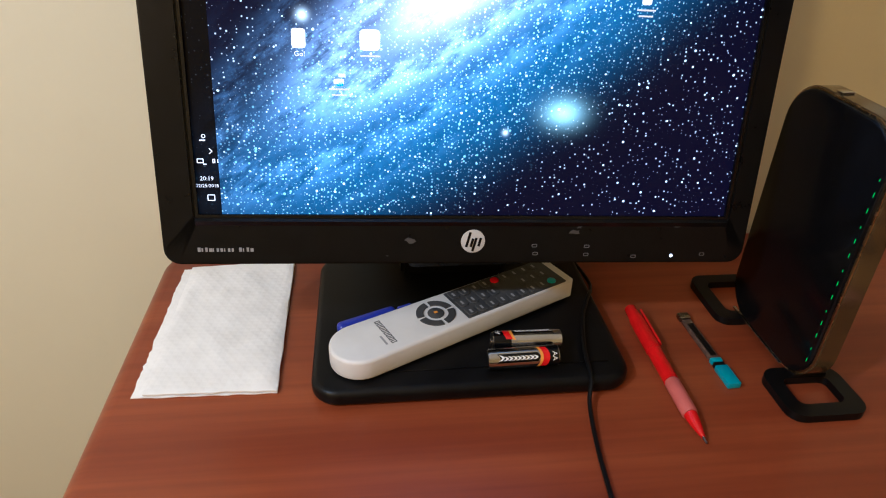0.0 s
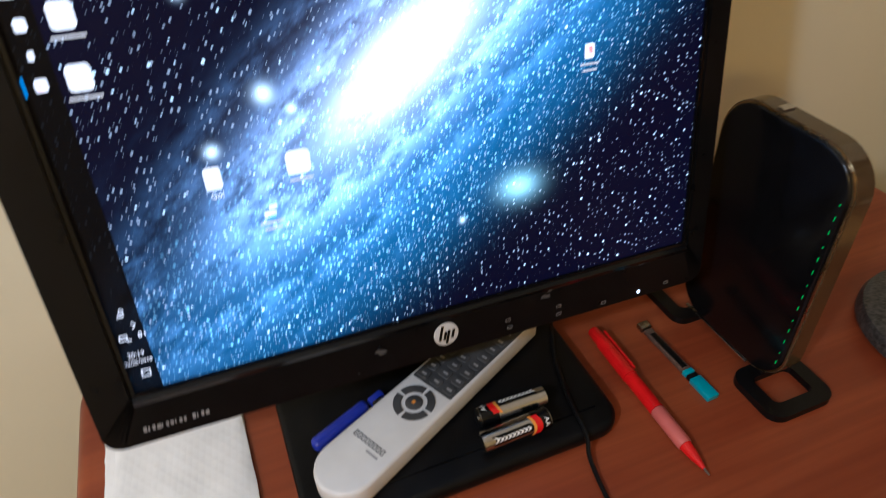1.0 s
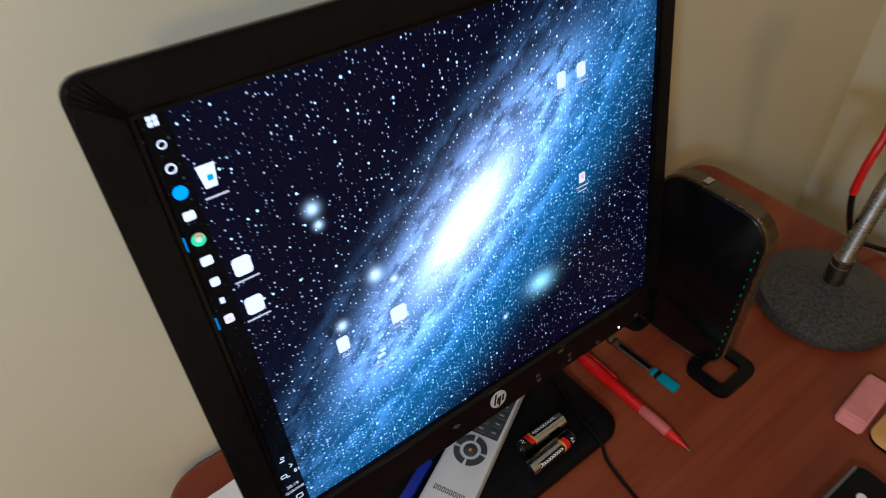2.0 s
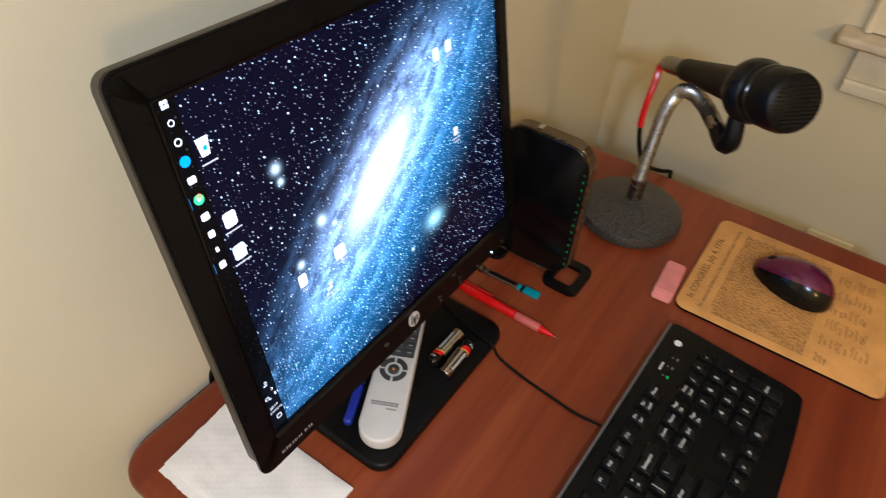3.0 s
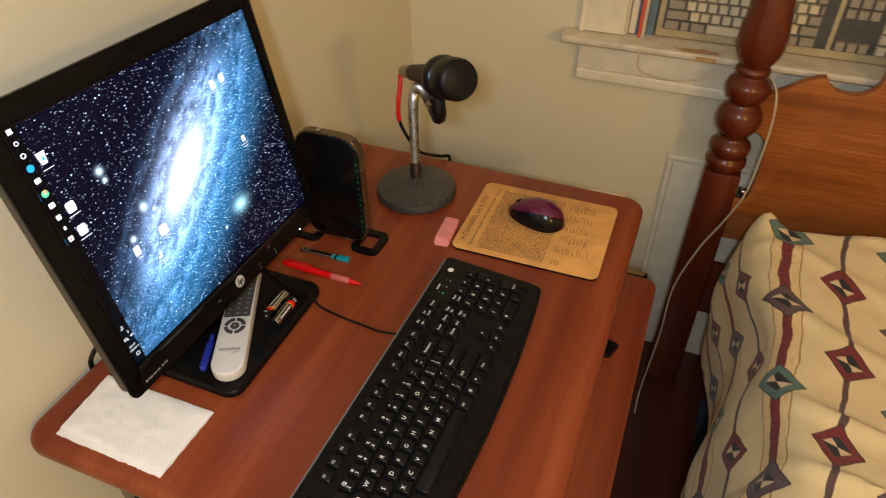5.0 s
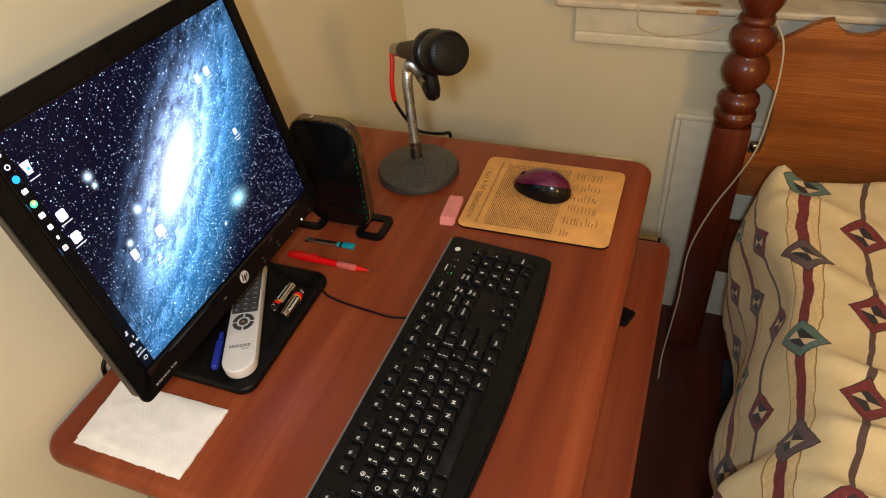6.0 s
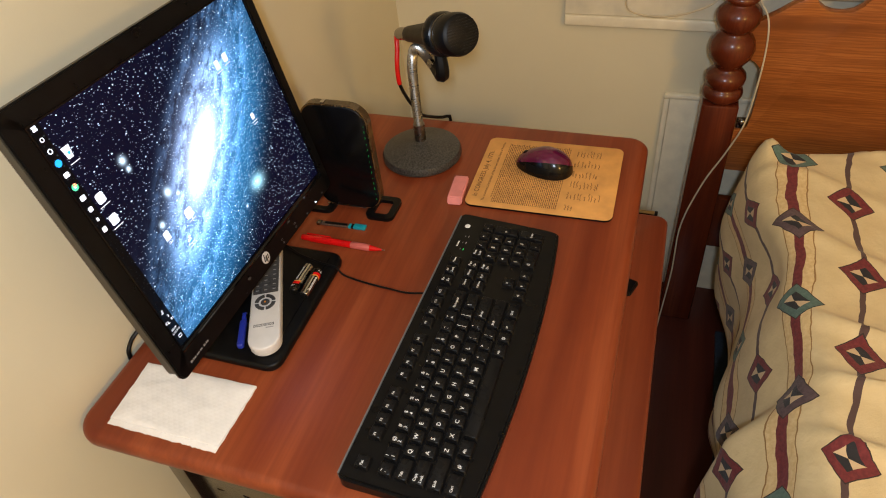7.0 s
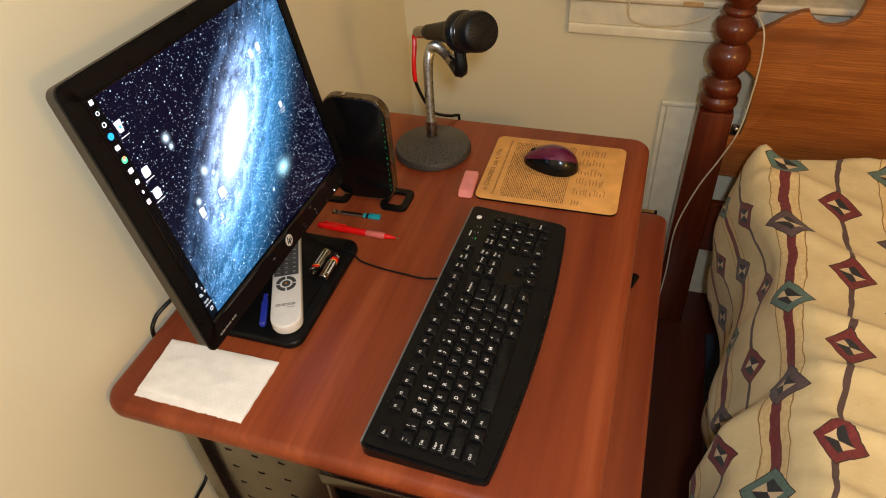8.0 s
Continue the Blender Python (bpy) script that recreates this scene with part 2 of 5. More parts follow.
def galaxy():
    """The lit picture on the screen: a spiral galaxy on a starry sky."""
    m, nt, b = nodes_of("lit_screen_galaxy")
    t = nt.nodes.new("ShaderNodeTexCoord")
    sep = nt.nodes.new("ShaderNodeSeparateXYZ")
    nt.links.new(t.outputs["Object"], sep.inputs[0])
    u, v = sep.outputs[0], sep.outputs[1]
    a = radians(38)
    du, dv = maths(nt, "SUBTRACT", u, -0.007), maths(nt, "SUBTRACT", v, 0.179)
    p = maths(nt, "ADD", maths(nt, "MULTIPLY", du, math.cos(a)), maths(nt, "MULTIPLY", dv, math.sin(a)))
    q = maths(nt, "SUBTRACT", maths(nt, "MULTIPLY", dv, math.cos(a)), maths(nt, "MULTIPLY", du, math.sin(a)))

    def blob(pp, qq, sp, sq, power=1.0):
        x = maths(nt, "POWER", maths(nt, "ABSOLUTE", maths(nt, "DIVIDE", pp, sp)), 2.0)
        y = maths(nt, "POWER", maths(nt, "ABSOLUTE", maths(nt, "DIVIDE", qq, sq)), 2.0)
        return maths(nt, "EXPONENT", maths(nt, "MULTIPLY", maths(nt, "POWER", maths(nt, "ADD", x, y), power), -1.0))

    comb = nt.nodes.new("ShaderNodeCombineXYZ")
    nt.links.new(p, comb.inputs[0])
    nt.links.new(maths(nt, "MULTIPLY", q, 2.6), comb.inputs[1])
    dust = noise_tex(nt, comb.outputs[0], 38, 8, 0.66)
    fine = noise_tex(nt, t.outputs["Object"], 260, 5, 0.7)
    core = blob(p, q, 0.038, 0.0150)
    bulge = blob(p, q, 0.105, 0.035, 1.3)
    disc = blob(p, maths(nt, "ADD", q, 0.010), 0.185, 0.050, 1.5)
    halo = blob(maths(nt, "ADD", p, 0.01), maths(nt, "ADD", q, 0.034), 0.20, 0.058, 1.9)
    dustm = maths(nt, "MULTIPLY", ramp(nt, dust, [(0.38, (0.06,) * 3), (0.60, (1,) * 3)]), 1.0)
    # dust lanes follow the tilted rings of the disc
    ring_r = maths(nt, "SQRT", maths(nt, "ADD", maths(nt, "POWER", maths(nt, "ABSOLUTE", maths(nt, "DIVIDE", p, 0.10)), 2.0), maths(nt, "POWER", maths(nt, "ABSOLUTE", maths(nt, "DIVIDE", q, 0.027)), 2.0)))
    lane = maths(nt, "SINE", maths(nt, "ADD", maths(nt, "MULTIPLY", ring_r, 7.0), maths(nt, "MULTIPLY", dust, 11.0)))
    dustm = maths(nt, "MULTIPLY", dustm, maths(nt, "ADD", 0.62, maths(nt, "MULTIPLY", lane, 0.38)))
    grain = maths(nt, "ADD", 0.55, maths(nt, "MULTIPLY", fine, 0.9))

    def tint(val, colour):
        n = nt.nodes.new("ShaderNodeVectorMath")
        n.operation = "SCALE"
        n.inputs[0].default_value = colour
        nt.links.new(val, n.inputs["Scale"])
        return n.outputs[0]

    def plus(x, y):
        n = nt.nodes.new("ShaderNodeVectorMath")
        n.operation = "ADD"
        nt.links.new(x, n.inputs[0])
        nt.links.new(y, n.inputs[1])
        return n.outputs[0]

    def stars(scale, size, keep):
        vor = add(nt, "ShaderNodeTexVoronoi", Scale=scale)
        vor.voronoi_dimensions = "2D"
        nt.links.new(t.outputs["Object"], vor.inputs["Vector"])
        s = nt.nodes.new("ShaderNodeSeparateColor")
        nt.links.new(vor.outputs["Color"], s.inputs[0])
        r = maths(nt, "MULTIPLY", maths(nt, "POWER", s.outputs[0], keep), size)
        val = maths(nt, "MULTIPLY", maths(nt, "SUBTRACT", r, vor.outputs["Distance"]), 1.0 / size * 2.6)
        n = maths(nt, "MAXIMUM", val, 0.0)
        return maths(nt, "MINIMUM", n, 1.0)

    light = tint(maths(nt, "MULTIPLY", core, 1.6), (1.0, 0.97, 0.95))
    light = plus(light, tint(maths(nt, "MULTIPLY", maths(nt, "MULTIPLY", bulge, maths(nt, "ADD", 0.28, maths(nt, "MULTIPLY", dustm, 1.0))), 1.0), (0.74, 0.68, 0.90)))
    light = plus(light, tint(maths(nt, "MULTIPLY", maths(nt, "MULTIPLY", maths(nt, "MULTIPLY", disc, dustm), grain), 1.15), (0.22, 0.52, 1.0)))
    light = plus(light, tint(maths(nt, "MULTIPLY", maths(nt, "MULTIPLY", halo, grain), 0.44), (0.05, 0.37, 0.78)))
    sat = blob(maths(nt, "SUBTRACT", u, 0.053), maths(nt, "SUBTRACT", v, 0.098), 0.0095, 0.0066, 0.8)
    light = plus(light, tint(maths(nt, "MULTIPLY", sat, 1.6), (0.50, 0.90, 1.0)))
    for su, sv, sr in ((-0.1053, 0.231, 0.0030), (-0.104, 0.2205, 0.0020), (-0.0775, 0.173, 0.0036), (-0.106, 0.150, 0.0026), (-0.066, 0.164, 0.0018), (0.017, 0.085, 0.0014)):
        st = blob(maths(nt, "SUBTRACT", u, su), maths(nt, "SUBTRACT", v, sv), sr, sr, 0.8)
        light = plus(light, tint(maths(nt, "MULTIPLY", st, 2.2), (0.72, 0.88, 1.0)))
    light = plus(light, tint(maths(nt, "MULTIPLY", stars(330, 0.24, 3.1), 1.0), (0.75, 0.85, 1.0)))
    light = plus(light, tint(maths(nt, "MULTIPLY", stars(180, 0.165, 5.0), 2.1), (0.72, 0.88, 1.0)))
    light = plus(light, tint(maths(nt, "MULTIPLY", maths(nt, "MULTIPLY", stars(250, 0.24, 2.2), halo), 2.4), (0.35, 0.75, 1.0)))
    light = plus(light, tint(maths(nt, "MULTIPLY", maths(nt, "MULTIPLY", stars(430, 0.30, 1.6), halo), 1.4), (0.45, 0.78, 1.0)))
    one = nt.nodes.new("ShaderNodeValue")
    one.outputs[0].default_value = 1.0
    light = plus(light, tint(one.outputs[0], (0.001, 0.001, 0.010)))
    bar = maths(nt, "GREATER_THAN", u, -0.1585)
    n = nt.nodes.new("ShaderNodeVectorMath")
    n.operation = "SCALE"
    nt.links.new(light, n.inputs[0])
    nt.links.new(maths(nt, "ADD", maths(nt, "MULTIPLY", bar, 0.97), 0.03), n.inputs["Scale"])
    nt.links.new(n.outputs[0], b.inputs["Emission Color"])
    b.inputs["Emission Strength"].default_value = 1.2
    b.inputs["Base Color"].default_value = (0.004, 0.004, 0.005, 1)
    b.inputs["Roughness"].default_value = 0.22
    b.inputs["Specular IOR Level"].default_value = 0.08
    return m


GALAXY = galaxy()


def quilt():
    """Cream cotton with woven bands and rows of diamonds, laid out in metres on the cloth."""
    m, nt, b = nodes_of("patterned_cream_cotton")
    tc = nt.nodes.new("ShaderNodeTexCoord")
    v0 = tc.outputs["UV"]
    sep = nt.nodes.new("ShaderNodeSeparateXYZ")
    nt.links.new(v0, sep.inputs[0])
    s, w = sep.outputs[0], sep.outputs[1]
    n1 = noise_tex(nt, v0, 22, 2)
    n2 = noise_tex(nt, v0, 160, 3)
    wob = maths(nt, "MULTIPLY", maths(nt, "SUBTRACT", n1, 0.5), 0.014)
    w2 = maths(nt, "ADD", w, wob)

    def saw(x, period, off):
        """Signed distance to the nearest line of the row."""
        f = maths(nt, "FLOORED_MODULO", maths(nt, "ADD", x, off + period / 2), period)
        return maths(nt, "SUBTRACT", f, period / 2)

    def band(x, half):
        return maths(nt, "LESS_THAN", maths(nt, "ABSOLUTE", x), half)

    PW, PS = 0.180, 0.172
    g = saw(w2, PW, 0.0)
    r = saw(w2, PW, PW / 2)
    cream = ramp(nt, n1, [(0.3, (0.62, 0.49, 0.26)), (0.7, (0.69, 0.555, 0.31))])
    gold = ramp(nt, n2, [(0.35, (0.62, 0.44, 0.20)), (0.65, (0.72, 0.55, 0.28))])
    maroon = ramp(nt, n2, [(0.3, (0.11, 0.012, 0.016)), (0.7, (0.19, 0.028, 0.03))])
    brown = (0.09, 0.05, 0.045)
    col = mix(nt, band(g, 0.023), cream, gold)
    col = mix(nt, maths(nt, "MULTIPLY", band(g, 0.0245), maths(nt, "GREATER_THAN", maths(nt, "ABSOLUTE", g), 0.0225)), col, (0.30, 0.17, 0.05))
    col = mix(nt, band(g, 0.0085), col, maroon)
    col = mix(nt, band(r, 0.0042), col, brown)

    def diamonds(x, off, period, a, c, colour, col):
        y = saw(s, period, off)
        y = maths(nt, "ADD", y, maths(nt, "MULTIPLY", x, 0.18))
        d = maths(nt, "ADD", maths(nt, "DIVIDE", maths(nt, "ABSOLUTE", x), a), maths(nt, "DIVIDE", maths(nt, "ABSOLUTE", y), c))
        col = mix(nt, maths(nt, "LESS_THAN", d, 1.06), col, (0.03, 0.02, 0.015))
        col = mix(nt, maths(nt, "LESS_THAN", d, 1.0), col, colour)
        inner = maths(nt, "LESS_THAN", d, 0.56)
        quarter = maths(nt, "GREATER_THAN", maths(nt, "MULTIPLY", maths(nt, "ADD", x, maths(nt, "MULTIPLY", y, 0.5)), y), 0.0)
        return mix(nt, inner, col, mix(nt, quarter, (0.62, 0.47, 0.28), (0.016, 0.016, 0.02)))

    teal = ramp(nt, n2, [(0.3, (0.07, 0.125, 0.105)), (0.7, (0.12, 0.19, 0.16))])
    plum = ramp(nt, n2, [(0.3, (0.075, 0.045, 0.05)), (0.7, (0.13, 0.085, 0.09))])
    col = diamonds(g, 0.0, 2 * PS, 0.040, 0.036, plum, col)
    col = diamonds(g, PS, 2 * PS, 0.040, 0.036, teal, col)
    col = diamonds(r, -0.075, PS, 0.034, 0.036, maroon, col)
    nt.links.new(col, b.inputs["Base Color"])
    b.inputs["Roughness"].default_value = 0.85
    b.inputs["Sheen Weight"].default_value = 0.15
    bump(nt, b, maths(nt, "ADD", noise_tex(nt, v0, 700, 2), maths(nt, "ADD", n2, maths(nt, "MULTIPLY", noise_tex(nt, v0, 34, 4, 0.6), 5.0))), 0.35, 0.0016)
    return m


QUILT = quilt()

# ---------------------------------------------------------------- mesh helpers


def finish(name, bm, material, sharp=35):
    bmesh.ops.recalc_face_normals(bm, faces=bm.faces[:])
    me = bpy.data.meshes.new(name)
    bm.to_mesh(me)
    bm.free()
    for p in me.polygons:
        p.use_smooth = True
    me.set_sharp_from_angle(angle=radians(sharp))
    me.materials.append(material)
    return me


def thing(name, label, category, at=None, group="", kind=""):
    ob = new(name)
    ob.empty_display_size = 0.05
    if at is not None:
        ob.matrix_basis = at
    return tagged(ob, label, category, group, kind)


def part(name, bm, material, parent, label="", at=None, sharp=35):
    ob = new(name, finish(name, bm, material, sharp))
    ob.parent = parent
    if at is not None:
        ob.matrix_basis = at
    return tagged(ob, label) if label else ob


def solid(name, bm, material, label, category, at=None, group="", kind="", sharp=35):
    ob = new(name, finish(name, bm, material, sharp))
    if at is not None:
        ob.matrix_basis = at
    return tagged(ob, label, category, group, kind)


def box(x0, y0, z0, x1, y1, z1, bevel=0.0, seg=2, bm=None):
    own = bm is None
    b2 = bmesh.new()
    bmesh.ops.create_cube(b2, size=1)
    for v in b2.verts:
        v.co = Vector(((x0 + x1) / 2 + v.co.x * (x1 - x0), (y0 + y1) / 2 + v.co.y * (y1 - y0), (z0 + z1) / 2 + v.co.z * (z1 - z0)))
    if bevel:
        bmesh.ops.bevel(b2, geom=b2.edges[:], offset=bevel, segments=seg, profile=0.5, affect="EDGES")
    if own:
        return b2
    return join(bm, b2)


def join(bm, other):
    me = bpy.data.meshes.new("tmp")
    other.to_mesh(me)
    other.free()
    bm.from_mesh(me)
    bpy.data.meshes.remove(me)
    return bm


def moved(bm, m):
    bmesh.ops.transform(bm, matrix=m, verts=bm.verts[:])
    return bm


def round_rect(x0, y0, x1, y1, r, n=6):
    pts = []
    for cx, cy, a0 in ((x1 - r, y1 - r, 0), (x0 + r, y1 - r, 90), (x0 + r, y0 + r, 180), (x1 - r, y0 + r, 270)):
        for i in range(n + 1):
            a = radians(a0 + 90 * i / n)
            pts.append((cx + r * math.cos(a), cy + r * math.sin(a)))
    return pts


def prism(pts, z0, z1, bevel=0.0, seg=3, bottom=True):
    """An outline drawn up from z0 to z1, its rims rounded."""
    bm = bmesh.new()
    lo = [bm.verts.new((x, y, z0)) for x, y in pts]
    hi = [bm.verts.new((x, y, z1)) for x, y in pts]
    bm.faces.new(lo[::-1])
    bm.faces.new(hi)
    n = len(pts)
    for i in range(n):
        bm.faces.new((lo[i], lo[(i + 1) % n], hi[(i + 1) % n], hi[i]))
    if bevel:
        bm.normal_update()
        rims = [e for e in bm.edges if abs(e.verts[0].co.z - e.verts[1].co.z) < 1e-7 and (bottom or e.verts[0].co.z > (z0 + z1) / 2)]
        bmesh.ops.bevel(bm, geom=rims, offset=bevel, segments=seg, profile=0.5, affect="EDGES")
    return bm


def ring_prism(outer, inner, z0, z1):
    """A frame: an outline with a hole of as many points."""
    bm = bmesh.new()
    n = len(outer)
    rows = [[bm.verts.new((x, y, z)) for x, y in pts] for pts, z in ((outer, z0), (outer, z1), (inner, z1), (inner, z0))]
    for k in range(4):
        a, b2 = rows[k], rows[(k + 1) % 4]
        for i in range(n):
            bm.faces.new((a[i], a[(i + 1) % n], b2[(i + 1) % n], b2[i]))
    return bm


def lathe(profile, seg=28):
    bm = bmesh.new()
    rows = []
    for r, z in profile:
        rows.append([bm.verts.new((r * math.cos(2 * math.pi * i / seg), r * math.sin(2 * math.pi * i / seg), z)) for i in range(seg)])
    for a, b2 in zip(rows, rows[1:]):
        for i in range(seg):
            bm.faces.new((a[i], a[(i + 1) % seg], b2[(i + 1) % seg], b2[i]))
    bm.faces.new(rows[0][::-1])
    bm.faces.new(rows[-1])
    return bm


def smooth_path(pts, per=8):
    """Catmull-Rom through the points."""
    P = [Vector(p) for p in pts]
    P = [2 * P[0] - P[1]] + P + [2 * P[-1] - P[-2]]
    out = []
    for i in range(1, len(P) - 2):
        for k in range(per):
            t = k / per
            a, b2, c, d = P[i - 1], P[i], P[i + 1], P[i + 2]
            out.append(0.5 * ((2 * b2) + (c - a) * t + (2 * a - 5 * b2 + 4 * c - d) * t * t + (3 * b2 - a - 3 * c + d) * t ** 3))
    out.append(P[-2])
    return out


def tube(pts, radius, seg=8, ribs=0.0):
    """A round rod along the points; radius may be a function of the share of the way."""
    bm = bmesh.new()
    rows = []
    up = Vector((0.3, 0.2, 0.9)).normalized()
    n = len(pts)
    for i, p in enumerate(pts):
        d = (pts[min(i + 1, n - 1)] - pts[max(i - 1, 0)]).normalized()
        side = d.cross(up)
        if side.length < 1e-4:
            side = d.orthogonal()
        side.normalize()
        up = side.cross(d).normalized()
        r = radius(i / (n - 1)) if callable(radius) else radius
        if ribs and i % 2:
            r *= 1 - ribs
        rows.append([bm.verts.new(p + r * (math.cos(2 * math.pi * k / seg) * side + math.sin(2 * math.pi * k / seg) * up)) for k in range(seg)])
    for a, b2 in zip(rows, rows[1:]):
        for i in range(seg):
            bm.faces.new((a[i], a[(i + 1) % seg], b2[(i + 1) % seg], b2[i]))
    bm.faces.new(rows[0][::-1])
    bm.faces.new(rows[-1])
    return bm


def lettering(text, size, depth=0.0, align="CENTER", bold=0.0):
    """Flat letters of the built-in font in the xy plane."""
    cu = bpy.data.curves.new("letters", "FONT")
    cu.body, cu.size, cu.align_x, cu.align_y, cu.extrude, cu.resolution_u = text, size, align, "CENTER", depth, 2
    cu.offset = bold
    ob = bpy.data.objects.new("letters", cu)
    scene.collection.objects.link(ob)
    dg = bpy.context.evaluated_depsgraph_get()
    me = bpy.data.meshes.new_from_object(ob.evaluated_get(dg))
    bm = bmesh.new()
    bm.from_mesh(me)
    bpy.data.objects.remove(ob)
    bpy.data.curves.remove(cu)
    bpy.data.meshes.remove(me)
    return bm


def plate(x0, y0, x1, y1, z=0.0, h=0.0003):
    return box(x0, y0, z, x1, y1, z + h)

# ---------------------------------------------------------------- the room
XE, YN, XW, YS, H = 1.18, 0.625, -2.3, -2.7, 2.45
solid("floor", box(XW - 0.1, YS - 0.1, -0.1, XE + 0.1, YN + 0.1, 0.0), FLOOR, "dark brown wooden floor", "floor", kind="structure")
solid("ceiling", box(XW - 0.1, YS - 0.1, H, XE + 0.1, YN + 0.1, H + 0.1), CEIL, "plain off-white ceiling", "ceiling", kind="structure")
solid("wall_north", box(XW - 0.1, YN, 0, XE + 0.1, YN + 0.1, H), WALL, "cream painted wall behind the monitor", "wall", kind="structure")
solid("wall_south", box(XW - 0.1, YS - 0.1, 0, XE + 0.1, YS, H), WALL, "cream painted wall", "wall", kind="structure")
solid("wall_west", box(XW - 0.1, YS, 0, XW, YN, H), WALL, "cream painted wall", "wall", kind="structure")
# east wall with the window's opening
WY0, WY1, WZ0, WZ1 = -0.78, 0.122, 0.868, 2.0
east = bmesh.new()
for y0, y1, z0, z1 in ((YS, WY0, 0, H), (WY1, YN, 0, H), (WY0, WY1, 0, WZ0 - 0.02), (WY0, WY1, WZ1, H)):
    box(XE, y0, z0, XE + 0.1, y1, z1, bm=east)
solid("wall_east", east, WALL, "cream painted wall with a window", "wall", kind="structure")

window = thing("window_1", "painted wooden window with a deep sill", "window", kind="structure")
part("window_casing", box(XE - 0.016, WY1 + 0.004, 0.868, XE - 0.001, 0.224, 2.06, 0.003), TRIM, window)
part("casing_bead", tube([Vector((XE - 0.018, 0.216, 0.869)), Vector((XE - 0.018, 0.216, 2.05))], 0.006), TRIM, window)
part("window_casing", box(XE - 0.016, WY0 - 0.086, 0.868, XE - 0.001, WY0 - 0.004, 2.06, 0.003), TRIM, window)
part("window_jamb", box(XE + 0.002, WY1 - 0.016, 0.868, XE + 0.098, WY1 - 0.002, WZ1, 0.002), TRIM, window)
part("window_sash", box(XE + 0.055, WY0, 0.870, XE + 0.085, WY1 - 0.018, 0.925, 0.003), TRIM, window)
part("pane", box(XE + 0.066, WY0, 0.926, XE + 0.072, WY1 - 0.018, WZ1), PIPE_GREY, window, "dark window pane at night")
sill = prism(round_rect(XE - 0.058, WY0 - 0.12, XE + 0.1, 0.254, 0.008, 3), 0.851, 0.866, 0.005, 3)
part("window_sill", sill, SILL_TOP, window, "worn cream painted sill with chipped edge")
part("apron", box(XE - 0.016, WY0 - 0.09, 0.785, XE - 0.001, 0.216, 0.8505, 0.002), TRIM, window)
part("apron_moulding", box(XE - 0.022, WY0 - 0.09, 0.760, XE - 0.001, 0.216, 0.7845, 0.004, 3), TRIM, window)

# low boxed-in panel below the sill, and the socket plate
panel = thing("wall_panel", "low cream painted board against the wall", "wall panel", kind="structure")
part("board", box(1.168, -0.62, 0.0, XE - 0.001, -0.034, 0.592, 0.002), TRIM, panel)
part("cap", box(1.166, -0.62, 0.5925, XE - 0.001, -0.021, 0.605, 0.003), TRIM, panel)
part("edge_strip", box(1.166, -0.0335, 0.0, XE - 0.001, -0.021, 0.592, 0.003), TRIM, panel)
socket = thing("wall_socket", "white double socket plate on the wall", "socket", kind="structure")
part("plate", box(XE - 0.008, 0.061, 0.35, XE - 0.001, 0.148, 0.466, 0.003, 3), TRIM, socket)
part("outlet", box(XE - 0.011, 0.085, 0.42, XE - 0.007, 0.123, 0.448, 0.002), TRIM, socket)
part("outlet", box(XE - 0.011, 0.085, 0.366, XE - 0.007, 0.123, 0.394, 0.002), TRIM, socket)

rug_bm = bmesh.new()
for i in range(41):
    for j in range(13):
        rug_bm.verts.new((-1.2 + 2.2 * i / 40, -0.775 + 0.535 * j / 12 + 0.006 * noise.noise((i * 0.4, j, 3)), 0.014 + 0.004 * noise.noise((i * 0.5, j * 0.5, 0))))
rug_bm.verts.ensure_lookup_table()
for i in range(40):
    for j in range(12):
        k = i * 13 + j
        rug_bm.faces.new([rug_bm.verts[a] for a in (k, k + 13, k + 14, k + 1)])
ext = bmesh.ops.extrude_face_region(rug_bm, geom=rug_bm.faces[:])
for e in ext["geom"]:
    if isinstance(e, bmesh.types.BMVert):
        e.co.z = 0.001
solid("floor_rug", rug_bm, RUG, "dark blue woven rug beside the bed", "rug")

# ---------------------------------------------------------------- the desk
DX, DY, DZ = 0.756, 0.618, 0.750
desk = thing("computer_desk", "small cherry laminate computer desk with steel sides", "desk")
part("desktop", prism(round_rect(-0.006, -0.004, DX, DY, 0.034, 8), DZ - 0.029, DZ, 0.0125, 5), DESK, desk)
tray_z = 0.630
part("keyboard_tray", prism(round_rect(0.05, -0.055, 0.694, 0.38, 0.02, 6), tray_z - 0.018, tray_z, 0.006, 3), DESK_EDGE, desk, "pull-out cherry laminate tray")
part("tray_rail", box(0.6945, -0.030, tray_z - 0.014, 0.703, 0.38, tray_z - 0.002, 0.002), BLACK, desk, "black tray rail")
part("tray_rail", box(0.041, -0.030, tray_z - 0.036, 0.0490, 0.356, tray_z - 0.010, 0.002), STEEL, desk, "steel tray rail")
part("rail_end", box(0.6948, -0.0302, tray_z - 0.0018, 0.7028, 0.004, tray_z - 0.0006), BRASS, desk, "brass-coloured rail end")
part("rail_stop", box(0.695, -0.036, tray_z - 0.016, 0.704, -0.0305, tray_z, 0.001), BLACK, desk)


